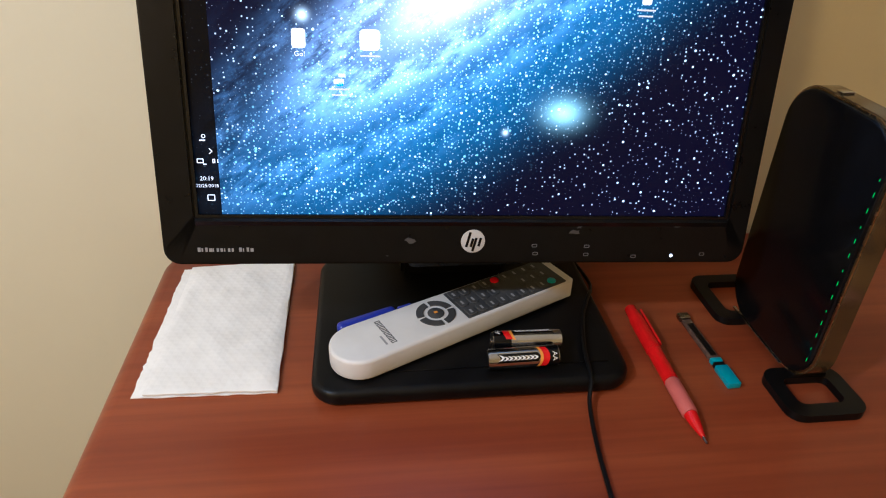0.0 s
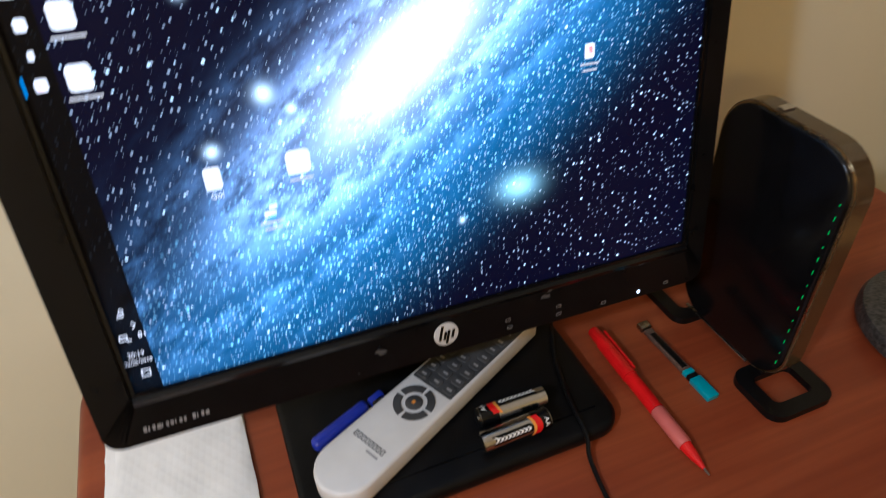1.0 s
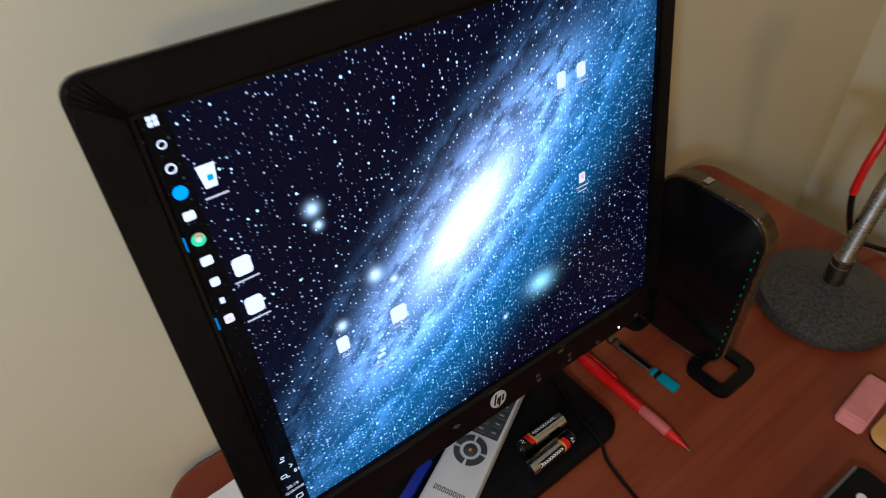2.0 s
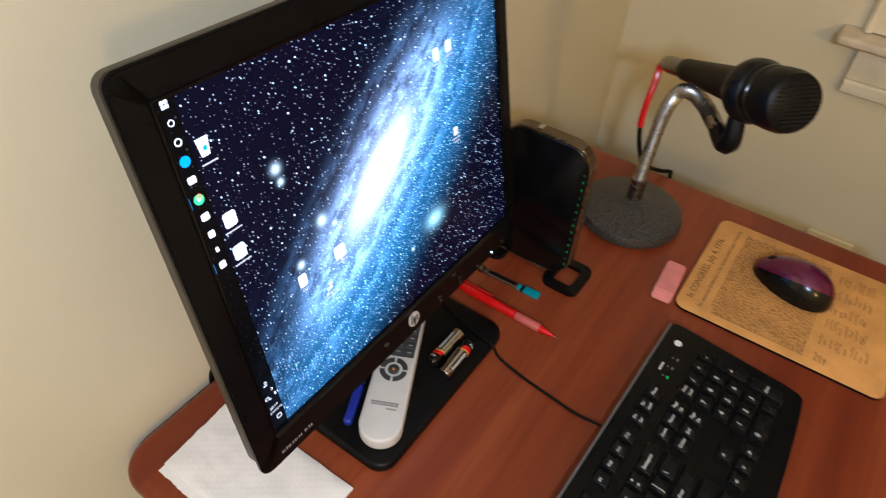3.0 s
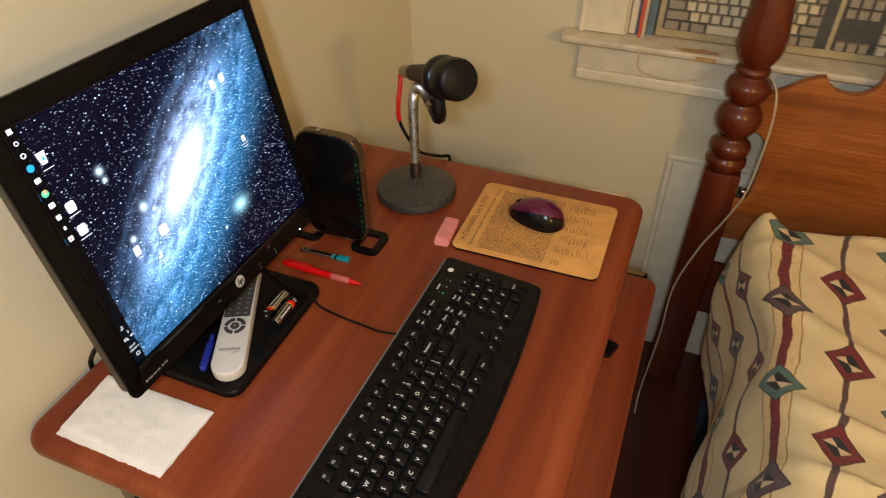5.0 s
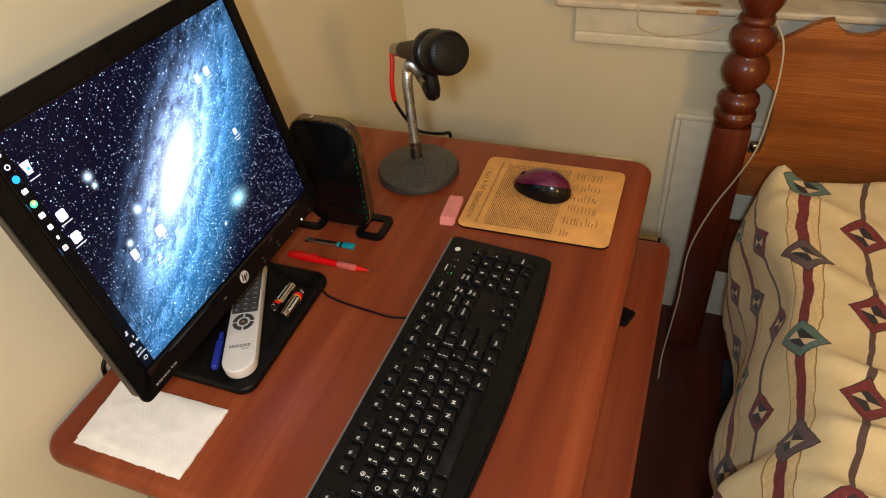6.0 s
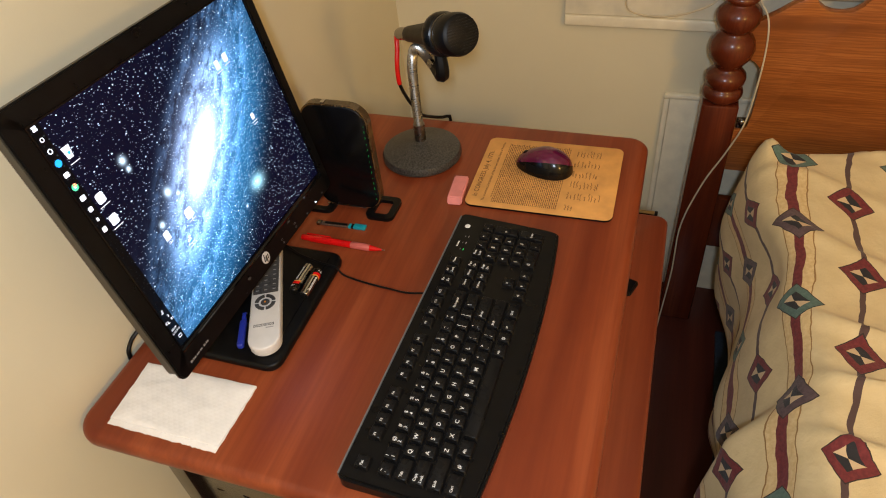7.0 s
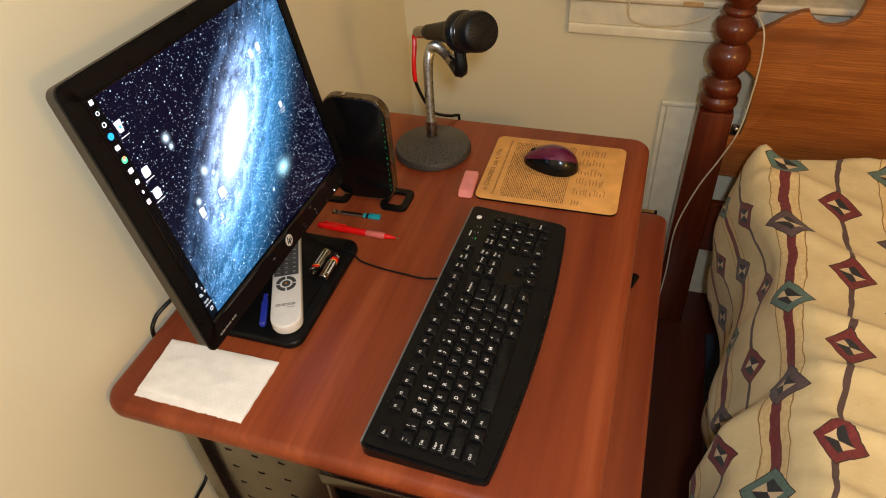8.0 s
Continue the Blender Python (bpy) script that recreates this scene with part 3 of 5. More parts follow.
def side_panel(x):
    """A steel side with three columns of slots punched through."""
    y0, y1, z0, z1 = 0.357, 0.534, 0.02, 0.719
    cy, cz = [0.420, 0.462, 0.504], [0.692 - 0.0445 * r for r in range(14)]
    bm = bmesh.new()
    box(x, y0, z0, x + 0.002, 0.399, z1, bm=bm)
    box(x, 0.525, z0, x + 0.002, y1, z1, bm=bm)
    box(x, 0.399, z0, x + 0.002, 0.525, cz[-1] - 0.0222, bm=bm)
    box(x, 0.399, cz[0] + 0.0223, x + 0.002, 0.525, z1, bm=bm)
    lay = Matrix(((0, 0, 1, x), (1, 0, 0, 0), (0, 1, 0, 0), (0, 0, 0, 1)))
    for y in cy:
        for z in cz:
            h = ring_prism(round_rect(y - 0.021, z - 0.0222, y + 0.021, z + 0.0223, 0.0002, 3), round_rect(y - 0.0058, z - 0.0030, y + 0.0058, z + 0.0030, 0.0026, 3), 0, 0.002)
            join(bm, moved(h, lay))
    return bm


for x in (0.050, 0.690):
    part("side_panel", side_panel(x), STEEL, desk, "slotted steel side panel")
    part("leg", box(x - 0.012, 0.5345, 0.0, x + 0.014, 0.561, 0.7205, 0.004), STEEL, desk, "brushed steel leg")
    part("leg", box(x - 0.002, 0.344, 0.0, x + 0.010, 0.3565, 0.7205, 0.003), STEEL, desk, "brushed steel leg")
    part("foot", box(x - 0.014, 0.05, 0.0005, x + 0.016, 0.3435, 0.03, 0.004), STEEL, desk)
part("lower_shelf", box(0.066, 0.06, 0.10, 0.688, 0.53, 0.116, 0.004), DESK_EDGE, desk)

tower = thing("computer_case", "black computer case standing under the desk", "computer", pose(0.10, 0.05, 0.1165))
part("case_body", box(0, 0, 0, 0.19, 0.40, 0.42, 0.004), BLACK, tower)
part("front_bezel", box(-0.002, -0.014, 0, 0.192, -0.0005, 0.422, 0.005), BLACK_GLOSS, tower)
part("side_sticker", box(-0.0008, 0.05, 0.30, -0.0002, 0.11, 0.34), WHITE_INK, tower, "small white sticker")
wedge = bmesh.new()
vs = [wedge.verts.new(c) for c in ((0.0, 0.03, 0), (0.05, 0.03, 0), (0.038, -0.014, 0), (0.008, -0.004, 0))]
vs2 = [wedge.verts.new(Vector((0.004, 0, 0.009)) + v.co * 0.85) for v in vs]
wedge.faces.new(vs[::-1])
wedge.faces.new(vs2)
for i in range(4):
    wedge.faces.new((vs[i], vs[(i + 1) % 4], vs2[(i + 1) % 4], vs2[i]))
bmesh.ops.bevel(wedge, geom=wedge.edges[:], offset=0.0015, segments=2, affect="EDGES")
solid("black_clip", wedge, BLACK, "small black plastic clip on the tray", "clip", pose(0.474, -0.006, tray_z))

# ---------------------------------------------------------------- the monitor
MX, MY, MZ, TILT_BACK = 0.2405, 0.447, 0.832, 11.1
UL, UX, V0, V1 = -0.1955, 0.1905, -0.002, 0.330
SU, SV0, SV1 = 0.1740, 0.0295, 0.3075
monitor = thing("computer_monitor", "black flat computer monitor showing a blue galaxy picture", "monitor")
face = pose(MX, MY, MZ, 90 - TILT_BACK, 0, 0) @ pose(0, 0, 0, 0, 0, -1.8)  # x across, y up the screen, z out of it
back = bmesh.new()
steps = [(0.0, 0.0), (0.002, -0.0005), (0.003, -0.006), (0.003, -0.015), (0.010, -0.020), (0.06, -0.040), (0.10, -0.046)]
rows = [[back.verts.new((x, y, z)) for x, y in round_rect(UL + i, V0 + i, UX - i, V1 - i, max(0.002, 0.010 - i * 0.05), 4)] for i, z in steps]
n = len(rows[0])
for a, b2 in zip(rows, rows[1:]):
    for i in range(n):
        back.faces.new((a[i], a[(i + 1) % n], b2[(i + 1) % n], b2[i]))
back.faces.new(rows[-1])
back.faces.new(rows[0][::-1])
moved(back, pose(0, 0, -0.0045))
part("back_shell", back, GREY_EDGE, monitor, "dark grey-brown rear shell", face)
bez = ring_prism(round_rect(UL, V0, UX, V1, 0.010, 5), round_rect(-SU, SV0, SU, SV1, 0.0008, 5), -0.004, 0.0)
bez.normal_update()
bmesh.ops.bevel(bez, geom=[e for e in bez.edges if e.verts[0].co.z > -0.001 and e.verts[1].co.z > -0.001], offset=0.0016, segments=2, affect="EDGES")
bezel = part("bezel", bez, BEZEL, monitor, "black bezel with scuffs", face)
lip = ring_prism(round_rect(-SU - 0.0002, SV0 - 0.0002, SU + 0.0002, SV1 + 0.0002, 0.0008, 3), round_rect(-SU + 0.0016, SV0 + 0.0016, SU - 0.0016, SV1 - 0.0016, 0.0006, 3), -0.0035, -0.0006)
part("screen_lip", lip, BLACK_GLOSS, bezel)
low_lip = bmesh.new()
for x in (-SU - 0.0005, SU + 0.0005):
    low_lip.faces.new([low_lip.verts.new((x, y, z)) for y, z in ((SV0 - 0.0052, 0.0001), (SV0 - 0.0020, 0.0016), (SV0 + 0.0008, -0.0026))])
low_lip.verts.ensure_lookup_table()
for i in range(3):
    low_lip.faces.new([low_lip.verts[k] for k in (i, (i + 1) % 3, 3 + (i + 1) % 3, 3 + i)])
part("lower_lip", low_lip, BLACK_GLOSS, bezel, "raised glossy lip below the picture")
scr = box(-SU + 0.001, SV0 + 0.001, -0.0040, SU - 0.001, SV1 - 0.001, -0.0028)
screen = part("screen", scr, GALAXY, monitor, "lit screen with a galaxy wallpaper", face)
# taskbar and desktop icons
ICON_Z = -0.00275


def level(u, v):
    """From the wall's upright to the slightly turned screen."""
    return u - 0.0314 * v, v + 0.0314 * u


def icon(u, v, w, h, material, name="desktop_icon"):
    if name != "taskbar_icon":
        u, v = level(u, v)
    part(name, prism(round_rect(u - w / 2, v - h / 2, u + w / 2, v + h / 2, min(w, h) * 0.2, 2), ICON_Z, ICON_Z + 0.00015), material, screen)


def disc_icon(u, v, r, material, hole=0.0):
    pts = [(u + r * math.cos(i * math.pi / 8), v + r * math.sin(i * math.pi / 8)) for i in range(16)]
    if hole:
        inner = [(u + hole * math.cos(i * math.pi / 8), v + hole * math.sin(i * math.pi / 8)) for i in range(16)]
        bm = ring_prism(pts, inner, ICON_Z, ICON_Z + 0.00015)
    else:
        bm = prism(pts, ICON_Z, ICON_Z + 0.00015)
    part("taskbar_icon", bm, material, screen)


for k in range(4):
    icon(-0.1665 + 0.0026 * (k % 2), 0.3010 + 0.0026 * (k // 2), 0.0023, 0.0023, SCREEN_WHITE, "taskbar_icon")
disc_icon(-0.165, 0.291, 0.0022, SCREEN_WHITE, 0.0015)
disc_icon(-0.165, 0.279, 0.0026, SCREEN_WHITE, 0.0017)
disc_icon(-0.165, 0.2665, 0.0036, SCREEN_BLUE)
icon(-0.165, 0.254, 0.0058, 0.0048, SCREEN_WHITE, "taskbar_icon")
disc_icon(-0.165, 0.2405, 0.0036, SCREEN_GREEN)
disc_icon(-0.1645, 0.2418, 0.0024, SCREEN_RED)
disc_icon(-0.165, 0.2405, 0.0014, SCREEN_WHITE)
icon(-0.165, 0.228, 0.0060, 0.0052, SCREEN_WHITE, "taskbar_icon")
icon(-0.165, 0.215, 0.0048, 0.0050, SCREEN_WHITE, "taskbar_icon")
icon(-0.165, 0.203, 0.0024, 0.0036, SCREEN_WHITE, "taskbar_icon")
icon(-0.165, 0.191, 0.0050, 0.0052, SCREEN_WHITE, "taskbar_icon")
icon(-0.1650, 0.1905, 0.0025, 0.0025, SCREEN_RED, "taskbar_icon")
icon(-0.1715, 0.2405, 0.0008, 0.008, SCREEN_BLUE, "taskbar_icon")
icon(-0.1715, 0.191, 0.0008, 0.008, SCREEN_BLUE, "taskbar_icon")
for text, v, size in (("20:19", 0.0535, 0.0037), ("02/25/2018", 0.0490, 0.0030)):
    part("clock_text", moved(lettering(text, size), pose(-0.1660, v, ICON_Z + 0.0001)), SCREEN_WHITE, screen)
disc_icon(-0.1660, 0.0795, 0.0012, SCREEN_WHITE, 0.0008)
icon(-0.1668, 0.0770, 0.0034, 0.0008, SCREEN_WHITE, "taskbar_icon")
for a in (-45, 45):
    bm = moved(plate(-0.0012, -0.00025, 0.0012, 0.00025, 0, 0.00015), pose(-0.1625, 0.0705 + (0.0008 if a < 0 else -0.0008), ICON_Z, 0, 0, a))
    part("taskbar_icon", bm, SCREEN_WHITE, screen)
for u0, v0, w, h in ((-0.1690, 0.0645, 0.0040, 0.0028), (-0.1610, 0.0645, 0.0016, 0.0026), (-0.1642, 0.0415, 0.0046, 0.0040)):
    bm = ring_prism(round_rect(u0 - w / 2, v0 - h / 2, u0 + w / 2, v0 + h / 2, 0.0004, 2), round_rect(u0 - w / 2 + 0.0005, v0 - h / 2 + 0.0005, u0 + w / 2 - 0.0005, v0 + h / 2 - 0.0005, 0.0002, 2), ICON_Z, ICON_Z + 0.00015)
    part("taskbar_icon", bm, SCREEN_WHITE, screen)
icon(-0.1664, 0.0625, 0.002, 0.0006, SCREEN_WHITE, "taskbar_icon")
icon(-0.1587, 0.0645, 0.0005, 0.0022, SCREEN_WHITE, "taskbar_icon")
# recycle bin, drives and files with their captions
bin_icon = bmesh.new()
q4 = [bin_icon.verts.new(c) for c in ((-0.1535, 0.2635, ICON_Z), (-0.1475, 0.2635, ICON_Z), (-0.1458, 0.2755, ICON_Z), (-0.1552, 0.2755, ICON_Z))]
bin_icon.faces.new(q4)
part("desktop_icon", bin_icon, SCREEN_WHITE, screen)
icon(-0.1412, 0.273, 0.003, 0.003, SCREEN_BLUE)
CAPTIONS = [(-0.1412, 0.2630, 0.014, 1)]
for u, v, w, h in ((-0.1425, 0.2215, 0.010, 0.011), (-0.1440, 0.1965, 0.010, 0.011)):
    icon(u, v, w, h, SCREEN_WHITE)
    CAPTIONS.append((u, v - 0.0085, 0.016, 1))
for u, v, w, h, n in ((-0.104, 0.1405, 0.008, 0.011, 0), (-0.063, 0.1395, 0.012, 0.012, 1), (0.088, 0.2425, 0.0075, 0.011, 1), (0.106, 0.2435, 0.008, 0.010, 1), (0.103, 0.1640, 0.006, 0.008, 2), (-0.082, 0.116, 0.006, 0.003, 2)):
    icon(u, v, w, h, SCREEN_WHITE)
    if n:
        CAPTIONS.append((u, v - h / 2 - 0.003, 0.014, n))
icon(-0.080, 0.1195, 0.004, 0.002, SCREEN_WHITE)
icon(-0.0815, 0.1145, 0.004, 0.0022, SCREEN_BLUE)
icon(0.1035, 0.1645, 0.0028, 0.0040, SCREEN_RED)
part("caption", moved(lettering("Go!", 0.0042), pose(-0.108, 0.1285, ICON_Z + 0.0001)), SCREEN_WHITE, screen)
for u, v, w, n in CAPTIONS:
    for k in range(n):
        icon(u, v - 0.0034 * k, w * (1 - 0.25 * k) * 0.85, 0.0010, SCREEN_GREY, "caption")
# marks on the bezel
part("round_badge", moved(prism([(0.0080 * math.cos(i * math.pi / 16), 0.0080 * math.sin(i * math.pi / 16)) for i in range(32)], 0.0, 0.0005, 0.0002), pose(0, 0.0140, 0)), BADGE, bezel, "round silver badge")
for x, y0, y1 in ((-0.0035, 0.0100, 0.0205), (-0.0005, 0.0100, 0.0160), (0.0015, 0.0070, 0.0165), (0.0045, 0.0105, 0.0165)):
    bm = plate(-0.0008, y0 - 0.014, 0.0008, y1 - 0.014, 0.00052, 0.0002)
    part("badge_stroke", moved(bm, Matrix.Translation((x, 0.014, 0)) @ Matrix.Shear("XY", 4, (0.0, 0.0)) @ pose(0, 0, 0, 0, 0, -14)), BLACK, bezel)
for i, w in enumerate((0.0022, 0.0012, 0.0018, 0.0026, 0.0008, 0.0018, 0.0020, 0.0008, 0.0018, 0.0016, 0, 0.0020, 0.0008, 0.0018, 0.0024)):
    if w:
        x = -0.1745 + 0.0023 * i
        part("model_lettering", plate(x, 0.0070, x + w * 0.8, 0.0093 if i not in (0, 2, 11, 13) else 0.0098, 0.0001, 0.0001), GREY_INK, bezel)
for u, v in ((0.0415, 0.0108), (0.0425, 0.0052), (0.0775, 0.0103), (0.0775, 0.0045), (0.111, 0.0030), (0.160, 0.0045)):
    bm = ring_prism(round_rect(u - 0.0018, v - 0.0011, u + 0.0018, v + 0.0011, 0.0005, 2), round_rect(u - 0.0014, v - 0.0007, u + 0.0014, v + 0.0007, 0.0003, 2), 0.0001, 0.0002)
    part("button_mark", bm, MARK, bezel)
part("power_light", moved(lathe([(0.0010, 0), (0.0010, 0.0004), (0.0004, 0.0006)], 10), pose(0.138, 0.0035, 0)), WHITE_LED, bezel, "lit white power light")
random.seed(4)
for u, v, s in ((-0.041, 0.0145, 0.0045), (0.068, 0.0205, 0.004), (0.139, 0.0245, 0.003), (-0.056, 0.004, 0.0012), (0.071, 0.0235, 0.002)):
    bm = bmesh.new()
    pts = [bm.verts.new((u + s * (0.5 + random.random() * 0.7) * math.cos(a), v + 0.4 * s * (0.4 + random.random()) * math.sin(a), 0.00012)) for a in [i * math.pi / 5 for i in range(10)]]
    bm.faces.new(pts)
    part("scuff", bm, SCUFF, bezel)
# stand
part("stand_base", prism(round_rect(0.132, 0.401, 0.350, 0.570, 0.019, 8), 0.7505, 0.7635, 0.005, 4), BLACK, monitor)
part("base_rim", moved(box(0.150, 0.4185, 0.7636, 0.336, 0.4195, 0.7640), Matrix()), BLACK_GLOSS, monitor)
neck = bmesh.new()
prof = [(0.535, 0.7637), (0.528, 0.80), (0.505, 0.845), (0.515, 0.92), (0.54, 0.95), (0.555, 0.92), (0.556, 0.80), (0.562, 0.7637)]
for x in (0.198, 0.283):
    neck.faces.new([neck.verts.new((x, y, z)) for y, z in prof])
neck.verts.ensure_lookup_table()
for i in range(8):
    neck.faces.new([neck.verts[k] for k in (i, (i + 1) % 8, 8 + (i + 1) % 8, 8 + i)])
bmesh.ops.bevel(neck, geom=neck.edges[:], offset=0.003, segments=2, affect="EDGES")
part("stand_neck", neck, BLACK, monitor)
part("hinge_cover", box(0.200, 0.476, 0.808, 0.285, 0.530, 0.850, 0.004), BLACK_SOFT, monitor)

# ---------------------------------------------------------------- the modem
modem = thing("modem", "black upright modem with a smoky brown rim on loop feet", "modem")
RX0, RX1, RY0, RY1, RZ0, RZ1 = 0.461, 0.480, 0.385, 0.493, 0.757, 0.943
up_plane = Matrix(((0, 0, 1, 0), (1, 0, 0, 0), (0, 1, 0, 0), (0, 0, 0, 1)))  # outline in y,z, drawn along x
part("rear_shell", moved(prism(round_rect(RY0 + 0.003, RZ0 + 0.003, RY1 - 0.003, RZ1 - 0.003, 0.026, 8), RX0 + 0.006, RX1 - 0.006, 0.003), up_plane), BLACK_GLOSS, modem)
part("clear_rim", moved(ring_prism(round_rect(RY0, RZ0, RY1, RZ1, 0.029, 8), round_rect(RY0 + 0.0028, RZ0 + 0.0028, RY1 - 0.0028, RZ1 - 0.0028, 0.0265, 8), RX0 + 0.003, RX1 - 0.003), up_plane), SMOKE_RIM, modem, "smoky brown glossy rim")
part("face_plate", moved(prism(round_rect(RY0 + 0.002, RZ0 + 0.002, RY1 - 0.002, RZ1 - 0.002, 0.027, 8), RX0, RX0 + 0.0055, 0.002), up_plane), BLACK_GLOSS, modem, "gloss black face plate")
part("face_plate", moved(prism(round_rect(RY0 + 0.002, RZ0 + 0.002, RY1 - 0.002, RZ1 - 0.002, 0.027, 8), RX1 - 0.0055, RX1, 0.002), up_plane), BLACK_GLOSS, modem, "gloss black face plate")
for k in range(14):
    z = 0.912 - 0.0102 * k
    part("status_light", box(RX0 - 0.0003, RY0 + 0.0058, z, RX0 + 0.0001, RY0 + 0.0062, z + (0.0030 if k % 3 else 0.0015)), GREEN_LED, modem, "small green status light")
part("bottom_trim", box(RX0 - 0.0007, RY0 + 0.028, RZ0 + 0.0012, RX0 + 0.0015, RY1 - 0.012, RZ0 + 0.0024, 0.0003), SILVER_FOIL, modem, "thin silver trim line")
part("rim_seam", moved(ring_prism(round_rect(RY0 + 0.0008, RZ0 + 0.0008, RY1 - 0.0008, RZ1 - 0.0008, 0.0285, 8), round_rect(RY0 + 0.0026, RZ0 + 0.0026, RY1 - 0.0026, RZ1 - 0.0026, 0.0265, 8), RX0 + 0.0018, RX0 + 0.0029), up_plane), GOLD_FOIL, modem, "pale seam round the face plate")
part("rim_stud", box(0.466, 0.450, RZ1 + 0.0002, 0.475, 0.456, RZ1 + 0.0012, 0.0004), SILVER_FOIL, modem)
for y0, y1 in ((0.364, 0.411), (0.468, 0.530)):
    f = ring_prism(round_rect(0.4445, y0, 0.500, y1, 0.011, 5), round_rect(0.4555, y0 + 0.011, 0.489, y1 - 0.011, 0.005, 5), 0.7503, 0.7562)
    part("loop_foot", f, BLACK, modem)
part("bottom_cradle", box(0.464, 0.400, 0.7564, 0.489, 0.478, 0.7595, 0.001), BLACK, modem)

# ---------------------------------------------------------------- the microphone
stand = thing("microphone_stand", "gooseneck microphone stand with a round iron base", "microphone stand")
BX, BY = 0.630, 0.375
part("round_base", moved(lathe([(0.066, 0.7503), (0.0695, 0.754), (0.0695, 0.760), (0.067, 0.766), (0.055, 0.7705), (0.035, 0.776), (0.016, 0.781), (0.011, 0.784)], 48), pose(BX, BY, 0)), CAST, stand, "hammered grey iron base")
part("collar", moved(lathe([(0.0100, 0.780), (0.0100, 0.806), (0.0092, 0.8065), (0.0092, 0.8085), (0.0100, 0.809), (0.0100, 0.815), (0.0085, 0.816)], 24), pose(BX, BY, 0)), CHROME, stand)
goose = smooth_path([(BX, BY, 0.812), (BX - 0.010, BY - 0.004, 0.870), (BX - 0.022, BY - 0.010, 0.930), (BX - 0.040, BY - 0.023, 0.968), (BX - 0.066, BY - 0.042, 0.986), (BX - 0.091, BY - 0.063, 0.990), (BX - 0.111, BY - 0.079, 0.988)], 24)
part("gooseneck", tube(goose, 0.0082, 16, 0.36), CHROME, stand, "ribbed chrome gooseneck")
end = goose[-1]
d_end = (goose[-1] - goose[-4]).normalized()
part("clip_ferrule", tube([end - d_end * 0.004, end + d_end * 0.012], 0.0082, 14), CHROME, stand)
cx = end + d_end * 0.012
clip = part("mic_clip", tube(smooth_path([cx - d_end * 0.004, cx + d_end * 0.010, cx + d_end * 0.022 + Vector((0, 0, 0.002)), cx + d_end * 0.027 + Vector((0, 0, 0.013)), cx + d_end * 0.022 + Vector((0, 0, 0.032))], 4), lambda s: 0.0082 + 0.0018 * math.sin(math.pi * s), 8), BLACK, stand, "black plastic clip")
m0, m1 = Vector((0.600, 0.372, 0.990)), Vector((0.459, 0.232, 1.062))
axis = (m1 - m0).normalized()
mic_at = Matrix.Translation(m0) @ axis.to_track_quat("Z", "Y").to_matrix().to_4x4()
L = (m1 - m0).length
mic = thing("microphone", "black handheld microphone held in a clip", "microphone", mic_at)
part("connector", lathe([(0.0065, -0.012), (0.008, -0.010), (0.0095, 0.0), (0.0095, 0.030), (0.0105, 0.031)], 20), STEEL, mic, "silver plug")
part("handle", lathe([(0.0105, 0.0315), (0.0115, 0.034), (0.0118, 0.045), (0.0165, 0.120), (0.0178, 0.140)], 24), BLACK, mic)
part("collar_ring", lathe([(0.018, 0.1402), (0.0255, 0.143), (0.0285, 0.150), (0.0285, 0.160), (0.0255, 0.166), (0.021, 0.168), (0.0205, 0.172)], 32), BLACK_SOFT, mic)
part("band", lathe([(0.0235, 0.1722), (0.0262, 0.174), (0.0262, 0.178), (0.024, 0.1795)], 32), BLACK_GLOSS, mic)
head = lathe([(0.0235, 0.1797), (0.0262, 0.182), (0.0268, 0.188), (0.0266, L - 0.010), (0.0245, L - 0.003), (0.020, L)], 32)
part("grille", head, BLACK, mic, "black mesh grille")
for k in range(-6, 7):
    y = 0.0034 * k
    half = math.sqrt(max(0.0, 0.0205 ** 2 - y * y))
    part("grille_bar", box(-half, y - 0.0008, L + 0.0001, half, y + 0.0008, L + 0.0010), BLACK_SOFT, mic)

mc = thing("microphone_cable", "microphone cable with a red sleeve, falling behind the stand", "cable")
tail = m0 - axis * 0.012
pth = smooth_path([tail, tail - axis * 0.006 + Vector((0.000, 0.002, -0.006)), (0.606, 0.385, 0.962), (0.597, 0.385, 0.938), (0.597, 0.385, 0.908), (0.620, 0.386, 0.870), (0.650, 0.388, 0.834), (0.690, 0.392, 0.795), (0.728, 0.385, 0.768), (0.748, 0.374, 0.7565), (0.7575, 0.366, 0.753), (0.763, 0.364, 0.735), (0.766, 0.362, 0.60)], 8)
k = 8 * 4
part("red_sleeve", tube(pth[1:k + 1], 0.0038, 10), RED, mc, "red rubber sleeve")
part("black_lead", tube(pth[k:], 0.0029, 10), BLACK, mc)

# ---------------------------------------------------------------- the black keyboard
KB = pose(0.0150, 0.2645, DZ, 0, 0, -1.35)
kb = thing("computer_keyboard", "slim black computer keyboard with white legends", "keyboard", KB)
KW = 0.4545


def kb_height(y):
    return 0.0205 + (0.0105 - 0.0205) * min(1.0, max(0.0, -y / 0.150))


